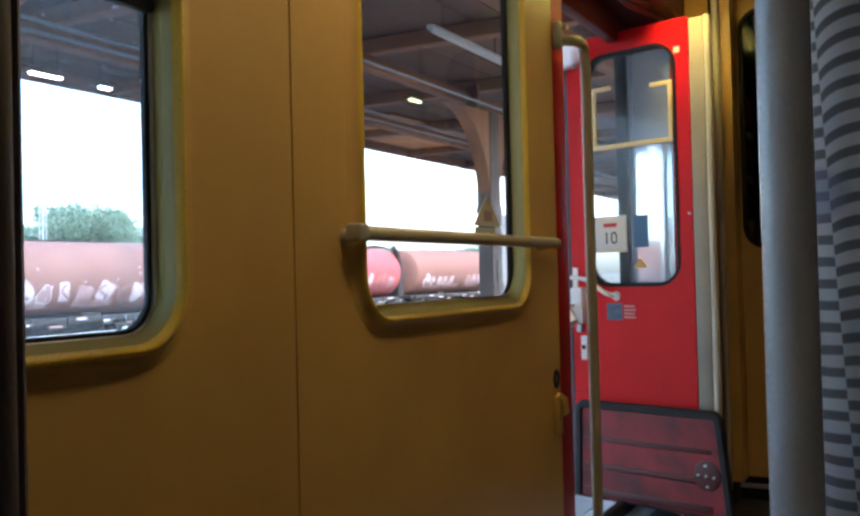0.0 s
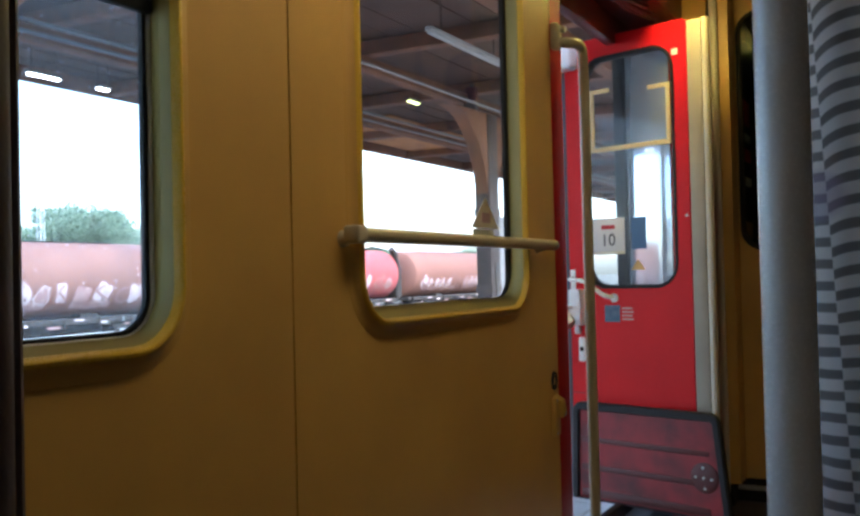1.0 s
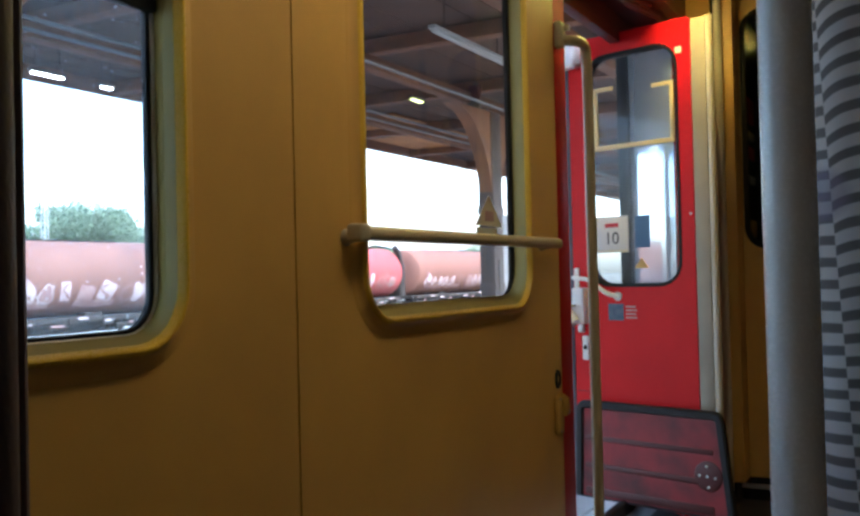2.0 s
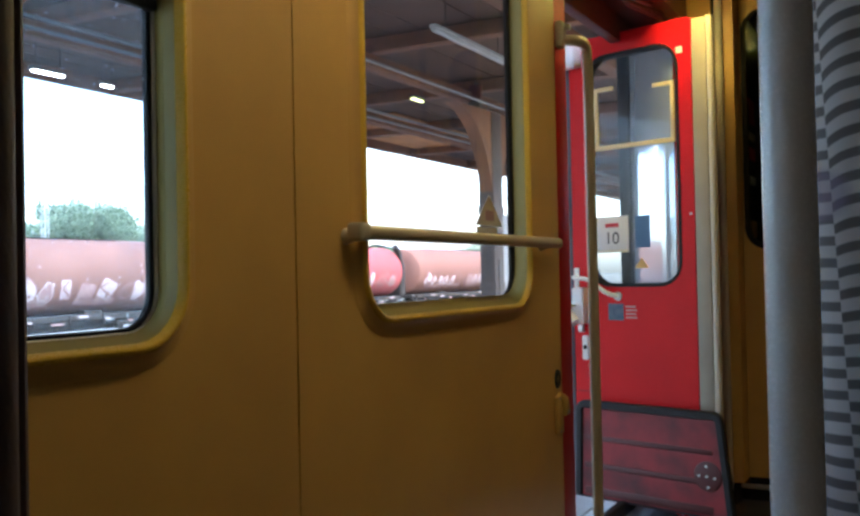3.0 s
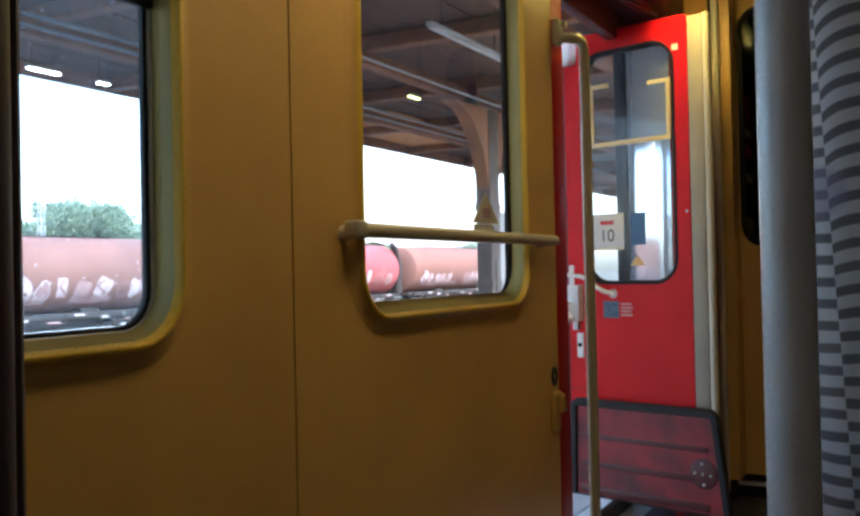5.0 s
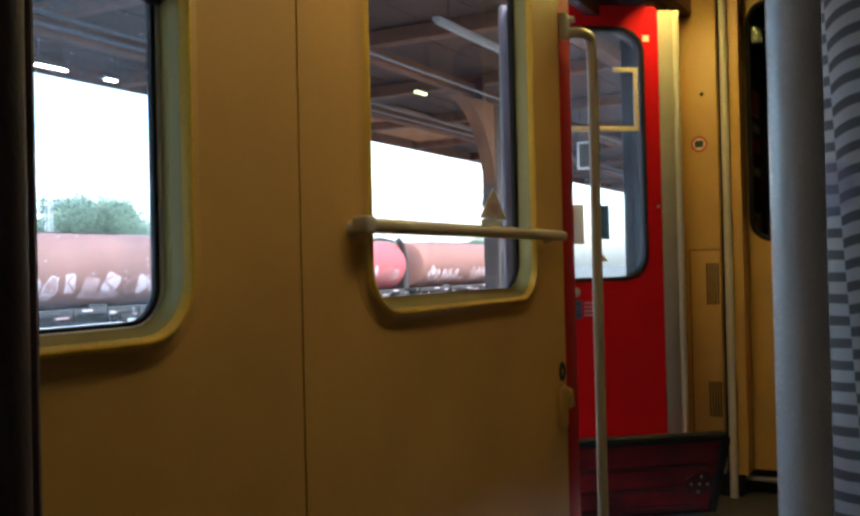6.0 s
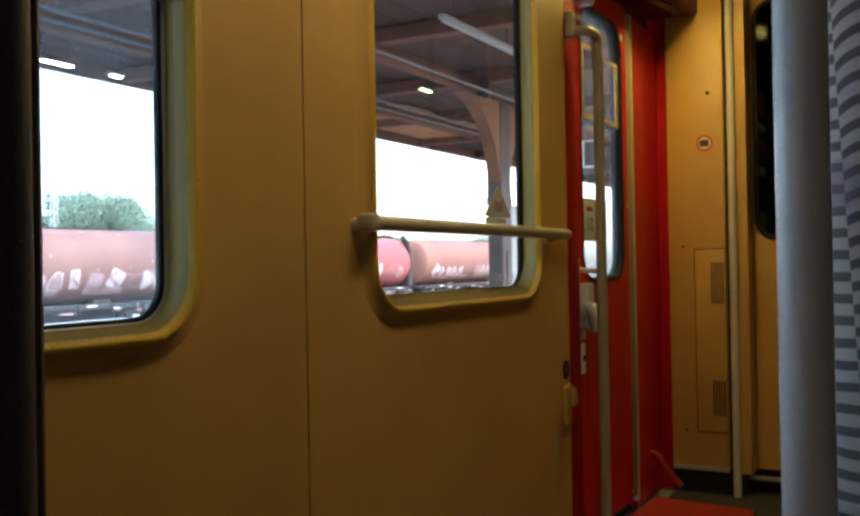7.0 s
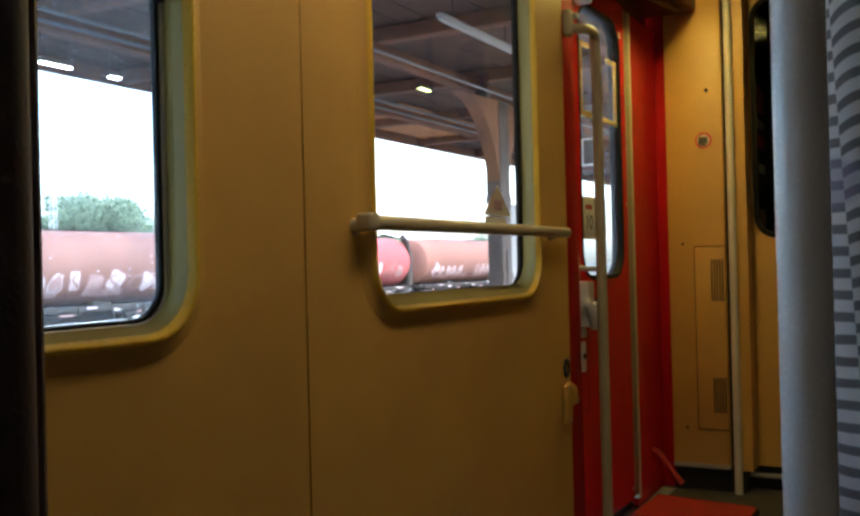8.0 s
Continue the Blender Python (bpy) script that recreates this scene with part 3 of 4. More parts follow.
def edge_latch():
    root = thing("wall_latch", "yellow latch with a small dark metal knob", "latch")
    part("plate", boxed(0.0, 0.018, 2.890, 2.938, 0.535, 0.662, bev=0.008, seg=3), OCHRE_FRAME, root)
    part("hood", tubed([(0.010, 2.912, 0.664), (0.022, 2.926, 0.648), (0.024, 2.934, 0.620), (0.020, 2.934, 0.595)], [0.012, 0.016, 0.014, 0.009], 12), OCHRE_FRAME, root)
    part("knob", tubed([(0.020, 2.934, 0.606), (0.020, 2.950, 0.606), (0.020, 2.960, 0.606), (0.020, 2.964, 0.606)], [0.006, 0.007, 0.012, 0.008], 12), STEEL, root, "dark metal knob")
    for z in (0.546, 0.652):
        part("screw", tubed([(0.017, 2.902, z), (0.020, 2.902, z)], 0.004, 8), STEEL, root)
    b = bmesh.new()
    loft(b, [[(x, 2.925 + ry * math.cos(a), 0.715 + rz * math.sin(a)) for a in [2 * math.pi * k / 20 for k in range(20)]] for x, ry, rz in ((0.0, 0.024, 0.032), (0.006, 0.022, 0.030), (0.006, 0.012, 0.018), (0.001, 0.011, 0.016))])
    part("keyhole_ring", b, DARK_FRAME, root, "oval grey keyhole ring")


edge_latch()


def warning_sticker():
    root = thing("warning_sticker", "faded yellow triangular warning sticker on the window pane", "sticker")
    x = -0.060
    bm = bmesh.new()
    tri = [(2.445, 1.210), (2.640, 1.210), (2.545, 1.302)]
    rows = loft(bm, [[(x, u, v) for u, v in tri], [(x - 0.002, u, v) for u, v in tri]])
    bm.faces.new(rows[0])
    bm.faces.new(rows[1])
    part("triangle", bm, CREAM_STICKER, root)
    part("mark", boxed(x, x + 0.0015, 2.515, 2.575, 1.226, 1.256, bev=0.0005), PRINT_GREY, root, "reddish mark")
    part("caption", boxed(x - 0.002, x, 2.455, 2.60, 1.182, 1.206), CREAM_STICKER, root, "pale caption strip")


warning_sticker()


# ---- the folding coach door ----
LEAF_W, HOLE = 0.635, (0.082, 0.540, 1.005, 2.033, 0.10)


def door_leaf():
    """Wide leaf: x from the fold towards the free edge, y to the coach's inside, z up."""
    root = thing("coach_door", "red coach door leaf with a tall rounded window", "door")
    part("body", slab_with_hole((0.013, LEAF_W, 0.075, 2.128, 0.02), HOLE, on_y, 0.0, -0.042), RED, root)
    part("outer_sheet", slab_with_hole((0.016, LEAF_W - 0.003, 0.085, 2.12, 0.02), (HOLE[0] - 0.004, HOLE[1] + 0.004, HOLE[2] - 0.004, HOLE[3] + 0.004, HOLE[4] + 0.004), on_y, -0.0425, -0.046), GREY_OUTER, root, "glossy light grey outer sheet")
    bm = bmesh.new()
    loft(bm, [on_y(grown(HOLE, d), y) for d, y in ((0.009, 0.0005), (0.008, 0.003), (0.003, 0.004), (-0.004, 0.002), (-0.008, -0.004), (-0.008, -0.044))])
    part("seal", bm, RUBBER, root, "black rubber window seal")
    bm = bmesh.new()
    rows = loft(bm, [on_y(grown(HOLE, -0.008), -0.018), on_y(grown(HOLE, -0.008), -0.023)])
    bm.faces.new(rows[0])
    bm.faces.new(rows[1])
    p = part("pane", bm, GLASS_DOOR, root)
    p.visible_shadow = False
    ep = part("edge_profile", boxed(-0.056, 0.011, -0.040, 0.0, 0.08, 2.115, bev=0.006, seg=2), BEIGE_DULL, root, "dull beige fold profile")
    part("edge_bead", tubed([(-0.070, -0.014, 0.06), (-0.070, -0.014, 2.115)], 0.0165, 16), BEIGE, ep, "pale rounded bead")
    bm = boxed(LEAF_W + 0.001, LEAF_W + 0.046, -0.045, 0.004, 0.06, 2.12, bev=0.010, seg=3)
    part("edge_rubber", bm, GREY_RUBBER, root, "grey rubber finger guard")
    # door furniture near the free edge
    g = part("grab_handle", tubed(arc([(0.615, 0.0, 1.045), (0.612, 0.05, 1.040), (0.520, 0.055, 1.035), (0.425, 0.040, 0.965), (0.395, 0.0, 0.955)], 0.03, 5), 0.0095, 12), WHITE_METAL, root, "bent white grab handle")
    part("rosette", tubed([(0.395, 0.001, 0.955), (0.395, 0.008, 0.955)], 0.020, 16), STEEL, g)
    part("mount_plate", boxed(0.600, 0.628, 0.0005, 0.008, 0.990, 1.085, bev=0.004), WHITE_METAL, g)
    lk = part("lock_case", boxed(0.552, 0.618, 0.0005, 0.045, 0.83, 0.995, bev=0.008, seg=3), WHITE_METAL, root, "white enamel lock case")
    part("lever", tubed([(0.652, 0.055, 0.915), (0.640, 0.062, 0.900), (0.590, 0.062, 0.835)], [0.015, 0.021, 0.025], 12), WHITE_METAL, lk, "white opening lever")
    for z in (0.828, 0.915):
        part("lever_knob", tubed([(0.600, 0.044, z), (0.600, 0.080, z), (0.600, 0.092, z), (0.600, 0.098, z)], [0.007, 0.008, 0.013, 0.009], 12), WHITE_METAL, lk, "small white knob")
    part("lever_tip", boxed(0.635, 0.668, 0.040, 0.068, 0.905, 0.930, bev=0.006), WHITE_METAL, lk)
    part("bolt_plate", boxed(0.575, 0.605, 0.0005, 0.02, 0.790, 0.826, bev=0.006), STEEL, root)
    ks = part("key_plate", boxed(0.557, 0.590, 0.0005, 0.007, 0.665, 0.775, bev=0.006, seg=3), WHITE_METAL, root, "white key plate")
    part("keyhole", tubed([(0.574, 0.006, 0.722), (0.574, 0.009, 0.722)], 0.011, 12), BLACK, ks)
    part("top_catch", boxed(0.555, 0.655, 0.002, 0.07, 2.00, 2.118, bev=0.015, seg=3), WHITE_METAL, root, "white catch housing")
    part("label_tag", boxed(0.052, 0.080, 0.0005, 0.002, 1.982, 2.008), PAPER, root, "tiny white label")
    bm = bmesh.new()
    for x0, x1, z0, z1 in ((0.516, 0.519, 0.52, 0.98), (0.519, 0.632, 0.52, 0.523)):
        box(bm, x0, x1, 0.0, 0.0012, z0, z1)
    part("panel_joint", bm, RED_DARK, root, "fine joint of the lock panel")
    for x, z in ((0.03, 0.40), (0.03, 0.85), (0.03, 1.75), (0.615, 0.30), (0.615, 1.55), (0.30, 2.09), (0.12, 2.09)):
        part("rivet", tubed([(x, 0.0, z), (x, 0.003, z)], 0.005, 8), RED, root)
    # stickers on the leaf
    part("info_sticker", boxed(0.368, 0.448, 0.0005, 0.002, 0.847, 0.922), PRINT_NAVY, root, "small blue information sticker")
    for k in range(4):
        part("text_bar", boxed(0.300 + 0.006 * (k % 2), 0.358, 0.0005, 0.0016, 0.857 + 0.016 * k, 0.865 + 0.016 * k), PRINT_GREY, root, "faint unreadable line of print")
    for z in (0.12, 1.30):
        part("screw", tubed([(0.028, 0.0, z), (0.028, 0.004, z)], 0.006, 8), STEEL, root)
    # things stuck on the pane
    st = part("number_sticker", boxed(0.345, 0.512, -0.0175, -0.0155, 1.150, 1.312, bev=0.0006), PAPER, root, "white sticker with a red bar and number 10")
    part("red_bar", boxed(0.395, 0.465, -0.0152, -0.0146, 1.263, 1.281), PRINT_RED, st)
    part("rim_strip", boxed(0.345, 0.512, -0.0152, -0.0146, 1.150, 1.162), CREAM_STICKER, st)
    txt = bpy.data.curves.new("numerals", "FONT")
    txt.body, txt.size, txt.align_x, txt.extrude = "10", 0.078, "CENTER", 0.0005
    tmp = bpy.data.objects.new("numerals", txt)
    scene.collection.objects.link(tmp)
    me = bpy.data.meshes.new_from_object(tmp)
    bpy.data.objects.remove(tmp)
    me.transform(Matrix.Rotation(radians(180), 4, "Z") @ Matrix.Rotation(radians(90), 4, "X"))
    me.materials.clear()
    me.materials.append(PRINT_DARK)
    num = new("numerals", me)
    num.parent = st
    num.location = (0.430, -0.0145, 1.188)
    bm = bmesh.new()
    tri = [(0.245, 1.078), (0.315, 1.078), (0.280, 1.122)]
    rows = loft(bm, [on_y(tri, -0.0155), on_y(tri, -0.0175)])
    bm.faces.new(rows[0])
    bm.faces.new(rows[1])
    part("warning_triangle", bm, OCHRE_FRAME, root, "small ochre warning triangle")
    part("notice", boxed(0.236, 0.310, -0.0175, -0.0160, 1.168, 1.308), PRINT_BLUE, root, "dark blue notice on the pane")
    fr = part("ochre_outline", boxed(0.100, 0.505, -0.0165, -0.006, 1.612, 1.632, bev=0.002), PALE_OCHRE, root, "pale ochre frame on the pane")
    for x0, x1, z0, z1 in ((0.487, 0.505, 1.633, 1.895), (0.100, 0.118, 1.633, 1.875), (0.405, 0.486, 1.877, 1.895), (0.119, 0.205, 1.857, 1.875)):
        part("outline_bar", boxed(x0, x1, -0.0165, -0.006, z0, z1, bev=0.002), PALE_OCHRE, fr)
    # step cover that folds down as the door closes
    flap = part("step_cover", flap_plate(0.010, 0.002), RED_UNDER, root, "red step cover plate in a dark frame")
    part("tread", flap_plate(0.0015, -0.006), RED_FLOOR, flap, "red rubber tread")
    bm = bmesh.new()
    loft(bm, [flap_loop(d, y) for d, y in ((0.0, -0.004), (0.0, 0.016), (-0.008, 0.022), (-0.030, 0.022), (-0.036, 0.012), (-0.036, -0.004))], wrap=True)
    part("rim", bm, DARK_FRAME, flap, "dark grey rubber rim")
    for z, h in ((0.032, 0.034), (0.145, 0.024), (0.268, 0.022)):
        part("rib", boxed(-0.07, 0.555, 0.009, 0.016, z - h / 2, z + h / 2, bev=0.003), RED_DARK, flap, "dark stiffening rib")
    # low disc stands for the dark soft patch on the cover
    part("dark_disc", tubed([(-0.047, 0.004, 0.170), (-0.047, 0.014, 0.170), (-0.047, 0.0175, 0.170)], [0.066, 0.060, 0.046], 28), RED_DARK, flap)
    for a, b in ((-0.045, 0.212), (-0.052, 0.128), (-0.012, 0.172), (-0.082, 0.168), (-0.047, 0.171)):
        part("rivet", tubed([(a, 0.0165, b), (a, 0.022, b)], 0.0055, 8), STEEL, flap)
    return root, flap


def flap_loop(d, y, n=6):
    """Outline of the step cover, wider at the hinge, with two rounded upper corners."""
    lo, hi = 0.0 - d * 0.2, 0.435 + d
    pts = []
    for cu, a0, side in ((0.545, 0, 1), (-0.072, 90, -1)):
        for k in range(n + 1):
            a = radians(a0 + 90 * k / n)
            pts.append((cu + (0.05 + d) * math.cos(a), y, hi - 0.05 - d + (0.05 + d) * math.sin(a)))
    pts += [(-0.165 - d, y, lo), (0.607 + d, y, lo)]
    return pts


def flap_plate(y0, y1):
    bm = bmesh.new()
    rows = loft(bm, [flap_loop(-0.012, y0), flap_loop(-0.012, y1)])
    bm.faces.new(rows[0])
    bm.faces.new(rows[1])
    return bm


def narrow_leaf():
    """Narrow leaf: x from the jamb's hinge to the fold."""
    root = thing("folding_door_leaf", "narrow red folding leaf of the coach door", "door")
    bm = bmesh.new()
    rows = loft(bm, [[(0.012, -0.030, z), (0.440, -0.030, z), (0.440, -0.002, z), (0.030, 0.056, z), (0.012, 0.052, z)] for z in (0.012, 2.128)])
    bm.faces.new(rows[0])
    bm.faces.new(rows[1])
    part("body", bm, RED, root)
    part("outer_sheet", boxed(0.016, 0.446, -0.036, -0.0305, 0.02, 2.12, bev=0.002), GREY_OUTER, root, "glossy light grey outer sheet")
    part("edge_bead", tubed([(0.462, -0.006, 0.06), (0.462, -0.006, 2.11)], 0.0155, 14), BEIGE, root, "pale rounded bead")
    part("hinge", tubed([(0.0, 0.0, 0.02), (0.0, 0.0, 2.10)], 0.011, 12), DARK_FRAME, root)
    part("link_arm", tubed([(0.23, 0.026, 0.215), (0.23, 0.055, 0.205), (0.25, 0.12, 0.12), (0.26, 0.16, 0.075)], [0.012, 0.013, 0.012, 0.015], 10), RED_FLOOR, root, "red link arm")
    return root


DOOR, STEP_COVER = door_leaf()
FOLD = narrow_leaf()


# ---- seats close to the camera ----
def striped_seat():
    root = thing("coach_seat", "coach seat with grey striped moquette and steel post", "seat", m=pose(0.991, 0.99, 0))
    bm = bmesh.new()
    loops = []
    for z, g in ((0.42, -0.03), (0.46, 0.0), (0.8, 0.004), (1.05, 0.006), (1.3, 0.004), (1.45, 0.0), (1.50, -0.03)):
        loops.append([(u, v, z) for u, v in rrect(0.0 - g, 0.50 + g, 0.0 - g, 0.11 + g, 0.045)])
    rows = loft(bm, loops)
    bm.faces.new(rows[0])
    bm.faces.new(rows[-1])
    part("backrest", bm, MOQUETTE, root)
    part("seat_cushion", boxed(0.0, 0.50, 0.12, 0.60, 0.34, 0.46, bev=0.04, seg=4), MOQUETTE, root)
    part("base", boxed(0.05, 0.45, 0.15, 0.50, 0.0, 0.34, bev=0.01), DARK_FRAME, root)
    p = thing("seat_post", "smooth grey enamelled round post beside a seat", "post", m=pose(0.9941, 0.7997, 0))
    part("tube", tubed([(0, 0, 0.0), (0, 0, 2.36)], 0.0210, 32), POST_GREY, p)
    part("foot_ring", tubed([(0, 0, 0.001), (0, 0, 0.02)], 0.045, 24), STEEL, p)


striped_seat()


def dark_seat():
    """Moulded end panel of the seat beside the camera."""
    root = thing("seat_end_panel", "dark brown moulded end panel of a seat", "seat panel")
    bm = bmesh.new()
    loops = []
    for z, g in ((0.02, -0.004), (0.05, 0.0), (0.9, 0.0), (1.3, 0.0), (1.48, 0.0), (1.54, -0.012)):
        loops.append([(u, v, z) for u, v in rrect(0.752 - g, 0.789 + g, -0.28 - g, 0.245 + g, 0.0175)])
    rows = loft(bm, loops)
    bm.faces.new(rows[0])
    bm.faces.new(rows[-1])
    part("shell", bm, DARK_SEAT, root)
    part("trim_bead", tubed([(0.7705, 0.247, 0.03), (0.7705, 0.247, 1.53)], 0.006, 10), DARK_SEAT, root)
    part("foot", boxed(0.746, 0.801, -0.25, 0.22, 0.0, 0.03, bev=0.006), DARK_FRAME, root)


dark_seat()


# ---- outside: platform, canopy, tracks ----
GROUND = -1.25
PLAT = -0.46


def station_ground():
    bm = bmesh.new()
    box(bm, -900, 900, -900, 900, GROUND - 0.5, GROUND - 0.2)
    single("ground", bm, FIELD, "open ground around the station", "ground", kind="structure")
    bm = bmesh.new()
    box(bm, -34, -8.9, -120, 260, GROUND - 0.19, GROUND - 0.05)
    box(bm, -0.5, 12, -120, 260, GROUND - 0.19, GROUND - 0.05)
    single("track_bed", bm, BALLAST, "grey-brown ballast of the tracks", "ballast", kind="structure")
    bm = boxed(-8.2, -0.45, -60, 160, GROUND - 0.19, PLAT - 0.06)
    plat = single("platform", bm, ASPHALT, "grey island platform beside the coach", "platform", kind="structure")
    part("kerb", boxed(-0.85, -0.42, -60, 160, PLAT - 0.30, PLAT - 0.001, bev=0.01), PAVER, plat, "pale concrete platform edge")
    part("kerb", boxed(-8.22, -7.75, -60, 160, PLAT - 0.30, PLAT - 0.001, bev=0.01), PAVER, plat)
    part("bed_strip", boxed(-7.75, -0.85, -60, 160, PLAT - 0.06, PLAT - 0.045), ASPHALT, plat)
    for x in (-14.2, -12.77, -26.72, -25.28):
        single("rail", boxed(x - 0.035, x + 0.035, -120, 260, GROUND - 0.05, GROUND + 0.09, bev=0.008), RAIL, "rusty running rail of a track", "rail", kind="structure")
    return plat


PLATFORM = station_ground()


def canopy():
    root = thing("platform_canopy", "dark wooden platform canopy on iron columns", "canopy")
    bm = bmesh.new()
    for k in range(24):
        x0 = -8.0 + k * 0.322
        box(bm, x0, x0 + 0.314, -30, 90, 3.62 + 0.006 * (k % 3), 3.66)
    tagged(part("boards", bm, WOOD, root), kind="stuff")
    # tan colour paints bounced light onto this stretch of boards
    bm = bmesh.new()
    for k in range(14):
        box(bm, -7.9, -6.2, 12.6 + k * 0.30, 12.89 + k * 0.30, 3.585 + 0.004 * (k % 2), 3.608)
    tagged(part("lit_boards", bm, LIT_WOOD, root, "canopy boards coloured tan for the light on them"), kind="stuff")
    part("fascia", boxed(-8.06, -8.0, -30, 90, 3.44, 3.78, bev=0.006), BEAM, root, "long brown fascia board")
    part("fascia", boxed(-0.27, -0.21, -30, 90, 3.50, 3.78, bev=0.006), BEAM, root)
    me = None
    for k in range(30):
        y = -20 + 2.6 * k
        if me is None:
            ob = part("rafter", boxed(-7.98, -0.28, -0.09, 0.09, 3.46, 3.612, bev=0.008), BEAM, root, m=pose(0, y, 0))
            me = ob.data
        else:
            ob = new("rafter", me)
            ob.parent = root
            ob.matrix_basis = pose(0, y, 0)
    for x in (-6.1, -4.2, -2.0):
        part("purlin", boxed(x - 0.08, x + 0.08, -30, 90, 3.31, 3.455, bev=0.008), BEAM, root)
    for x, z in ((-4.95, 3.12), (-5.35, 3.16), (-3.6, 3.14)):
        part("conduit", tubed([(x, -30, z), (x, 90, z)], 0.018, 8), CABLE, root, "thin grey conduit")


canopy()


def iron_column():
    root = thing("platform_column", "brown iron platform column with curved wooden braces", "column", "platform columns", pose(-4.0, 11.32, PLAT - 0.05))
    h = 3.25 - PLAT
    part("shaft", boxed(-0.11, 0.11, -0.15, 0.15, 0.0, h, bev=0.02), IRON, root)
    part("base", boxed(-0.24, 0.24, -0.27, 0.27, 0.0, 0.35, bev=0.02), IRON, root)
    for z in (0.9, 1.35, 2.36):
        part("band", boxed(-0.118, 0.118, -0.158, 0.158, z, z + 0.10, bev=0.006), IRON, root)
    # block fills the pale grey band beside the shaft
    part("grey_block", boxed(-0.10, 0.10, 0.152, 0.44, 0.0, 2.36, bev=0.012), CONDUIT, root, "pale grey block on the column")
    part("wall_plate", boxed(0.111, 0.128, -0.05, 0.05, 1.3, 1.75, bev=0.004), PRINT_DARK, root, "small dark plate")
    for s in (-1, 1):
        bm = bmesh.new()
        line = [(s * (0.13 + 1.05 * (1 - math.cos(a))), 2.42 + 1.26 * math.sin(a)) for a in [radians(9 * k) for k in range(11)]]
        rows = loft(bm, [[(-0.09, y, z), (0.09, y, z), (0.09, s * 0.11, min(h, z + 0.02)), (-0.09, s * 0.11, min(h, z + 0.02))] for y, z in line])
        bm.faces.new(rows[0])
        bm.faces.new(rows[-1])
        part("brace", bm, BRACE, root, "curved brown wooden brace")
    for k in (-3, -2, -1, 1, 2, 3, 4, 5):
        copy_thing(root, pose(-4.0, 11.32 + 7.8 * k, PLAT - 0.05))


iron_column()


def platform_lamps():
    def lamp(x, y, z, n, mat, label):
        root = thing("platform_light", label, "lamp", "platform lights", pose(x, y, z))
        part("housing", boxed(-0.04, 0.04, -n, n, 0.0, 0.04, bev=0.010), IRON if mat is not CONDUIT else CONDUIT, root)
        part("tube", boxed(-0.03, 0.03, -n + 0.02, n - 0.02, -0.024, -0.002, bev=0.012, seg=3), mat, root)
        for s in (-1, 1):
            part("hanger", tubed([(0, s * n * 0.7, 0.068), (0, s * n * 0.7, 0.35)], 0.008, 6), IRON, root)
    lamp(-7.0, 6.75, 3.27, 0.22, LAMP_ON, "lit white tube light under the canopy")
    lamp(-7.0, 7.55, 3.27, 0.10, LAMP_ON, "lit white tube light under the canopy")
    lamp(-4.5, 10.25, 3.27, 0.15, LAMP_WARM, "dim yellowish tube light under the canopy")
    lamp(-2.75, 8.2, 3.27, 0.85, CONDUIT, "unlit grey tube light under the canopy")


platform_lamps()


def hanging_sign():
    root = thing("platform_sign", "small dark hanging sign with a white frame", "sign", m=pose(-3.5, 13.65, 2.72))
    part("panel", boxed(-0.11, 0.11, -0.02, 0.02, -0.18, 0.18, bev=0.004), PRINT_DARK, root)
    for x0, x1, z0, z1 in ((-0.14, -0.11, -0.21, 0.21), (0.11, 0.14, -0.21, 0.21), (-0.11, 0.11, 0.18, 0.21), (-0.11, 0.11, -0.21, -0.18)):
        part("frame_bar", boxed(x0, x1, -0.03, 0.03, z0, z1, bev=0.004), WHITE_METAL, root)
    for s in (-1, 1):
        part("hanger", tubed([(s * 0.10, 0, 0.21), (s * 0.10, 0, 0.90)], 0.008, 6), IRON, root)


hanging_sign()


def rafter_box():
    root = thing("alarm_box", "dark box with a small red sign on a rafter", "box", m=pose(-4.08, 11.105, 3.14))
    part("case", boxed(-0.085, 0.085, -0.10, 0.0, 0.0, 0.20, bev=0.008), PRINT_DARK, root)
    part("red_plate", boxed(-0.08, 0.08, -0.05, 0.0, 0.215, 0.40, bev=0.004), RED_DARK, root, "small red plate")
    part("bracket", boxed(-0.03, 0.03, -0.012, 0.0, 0.19, 0.45), IRON, root)


rafter_box()


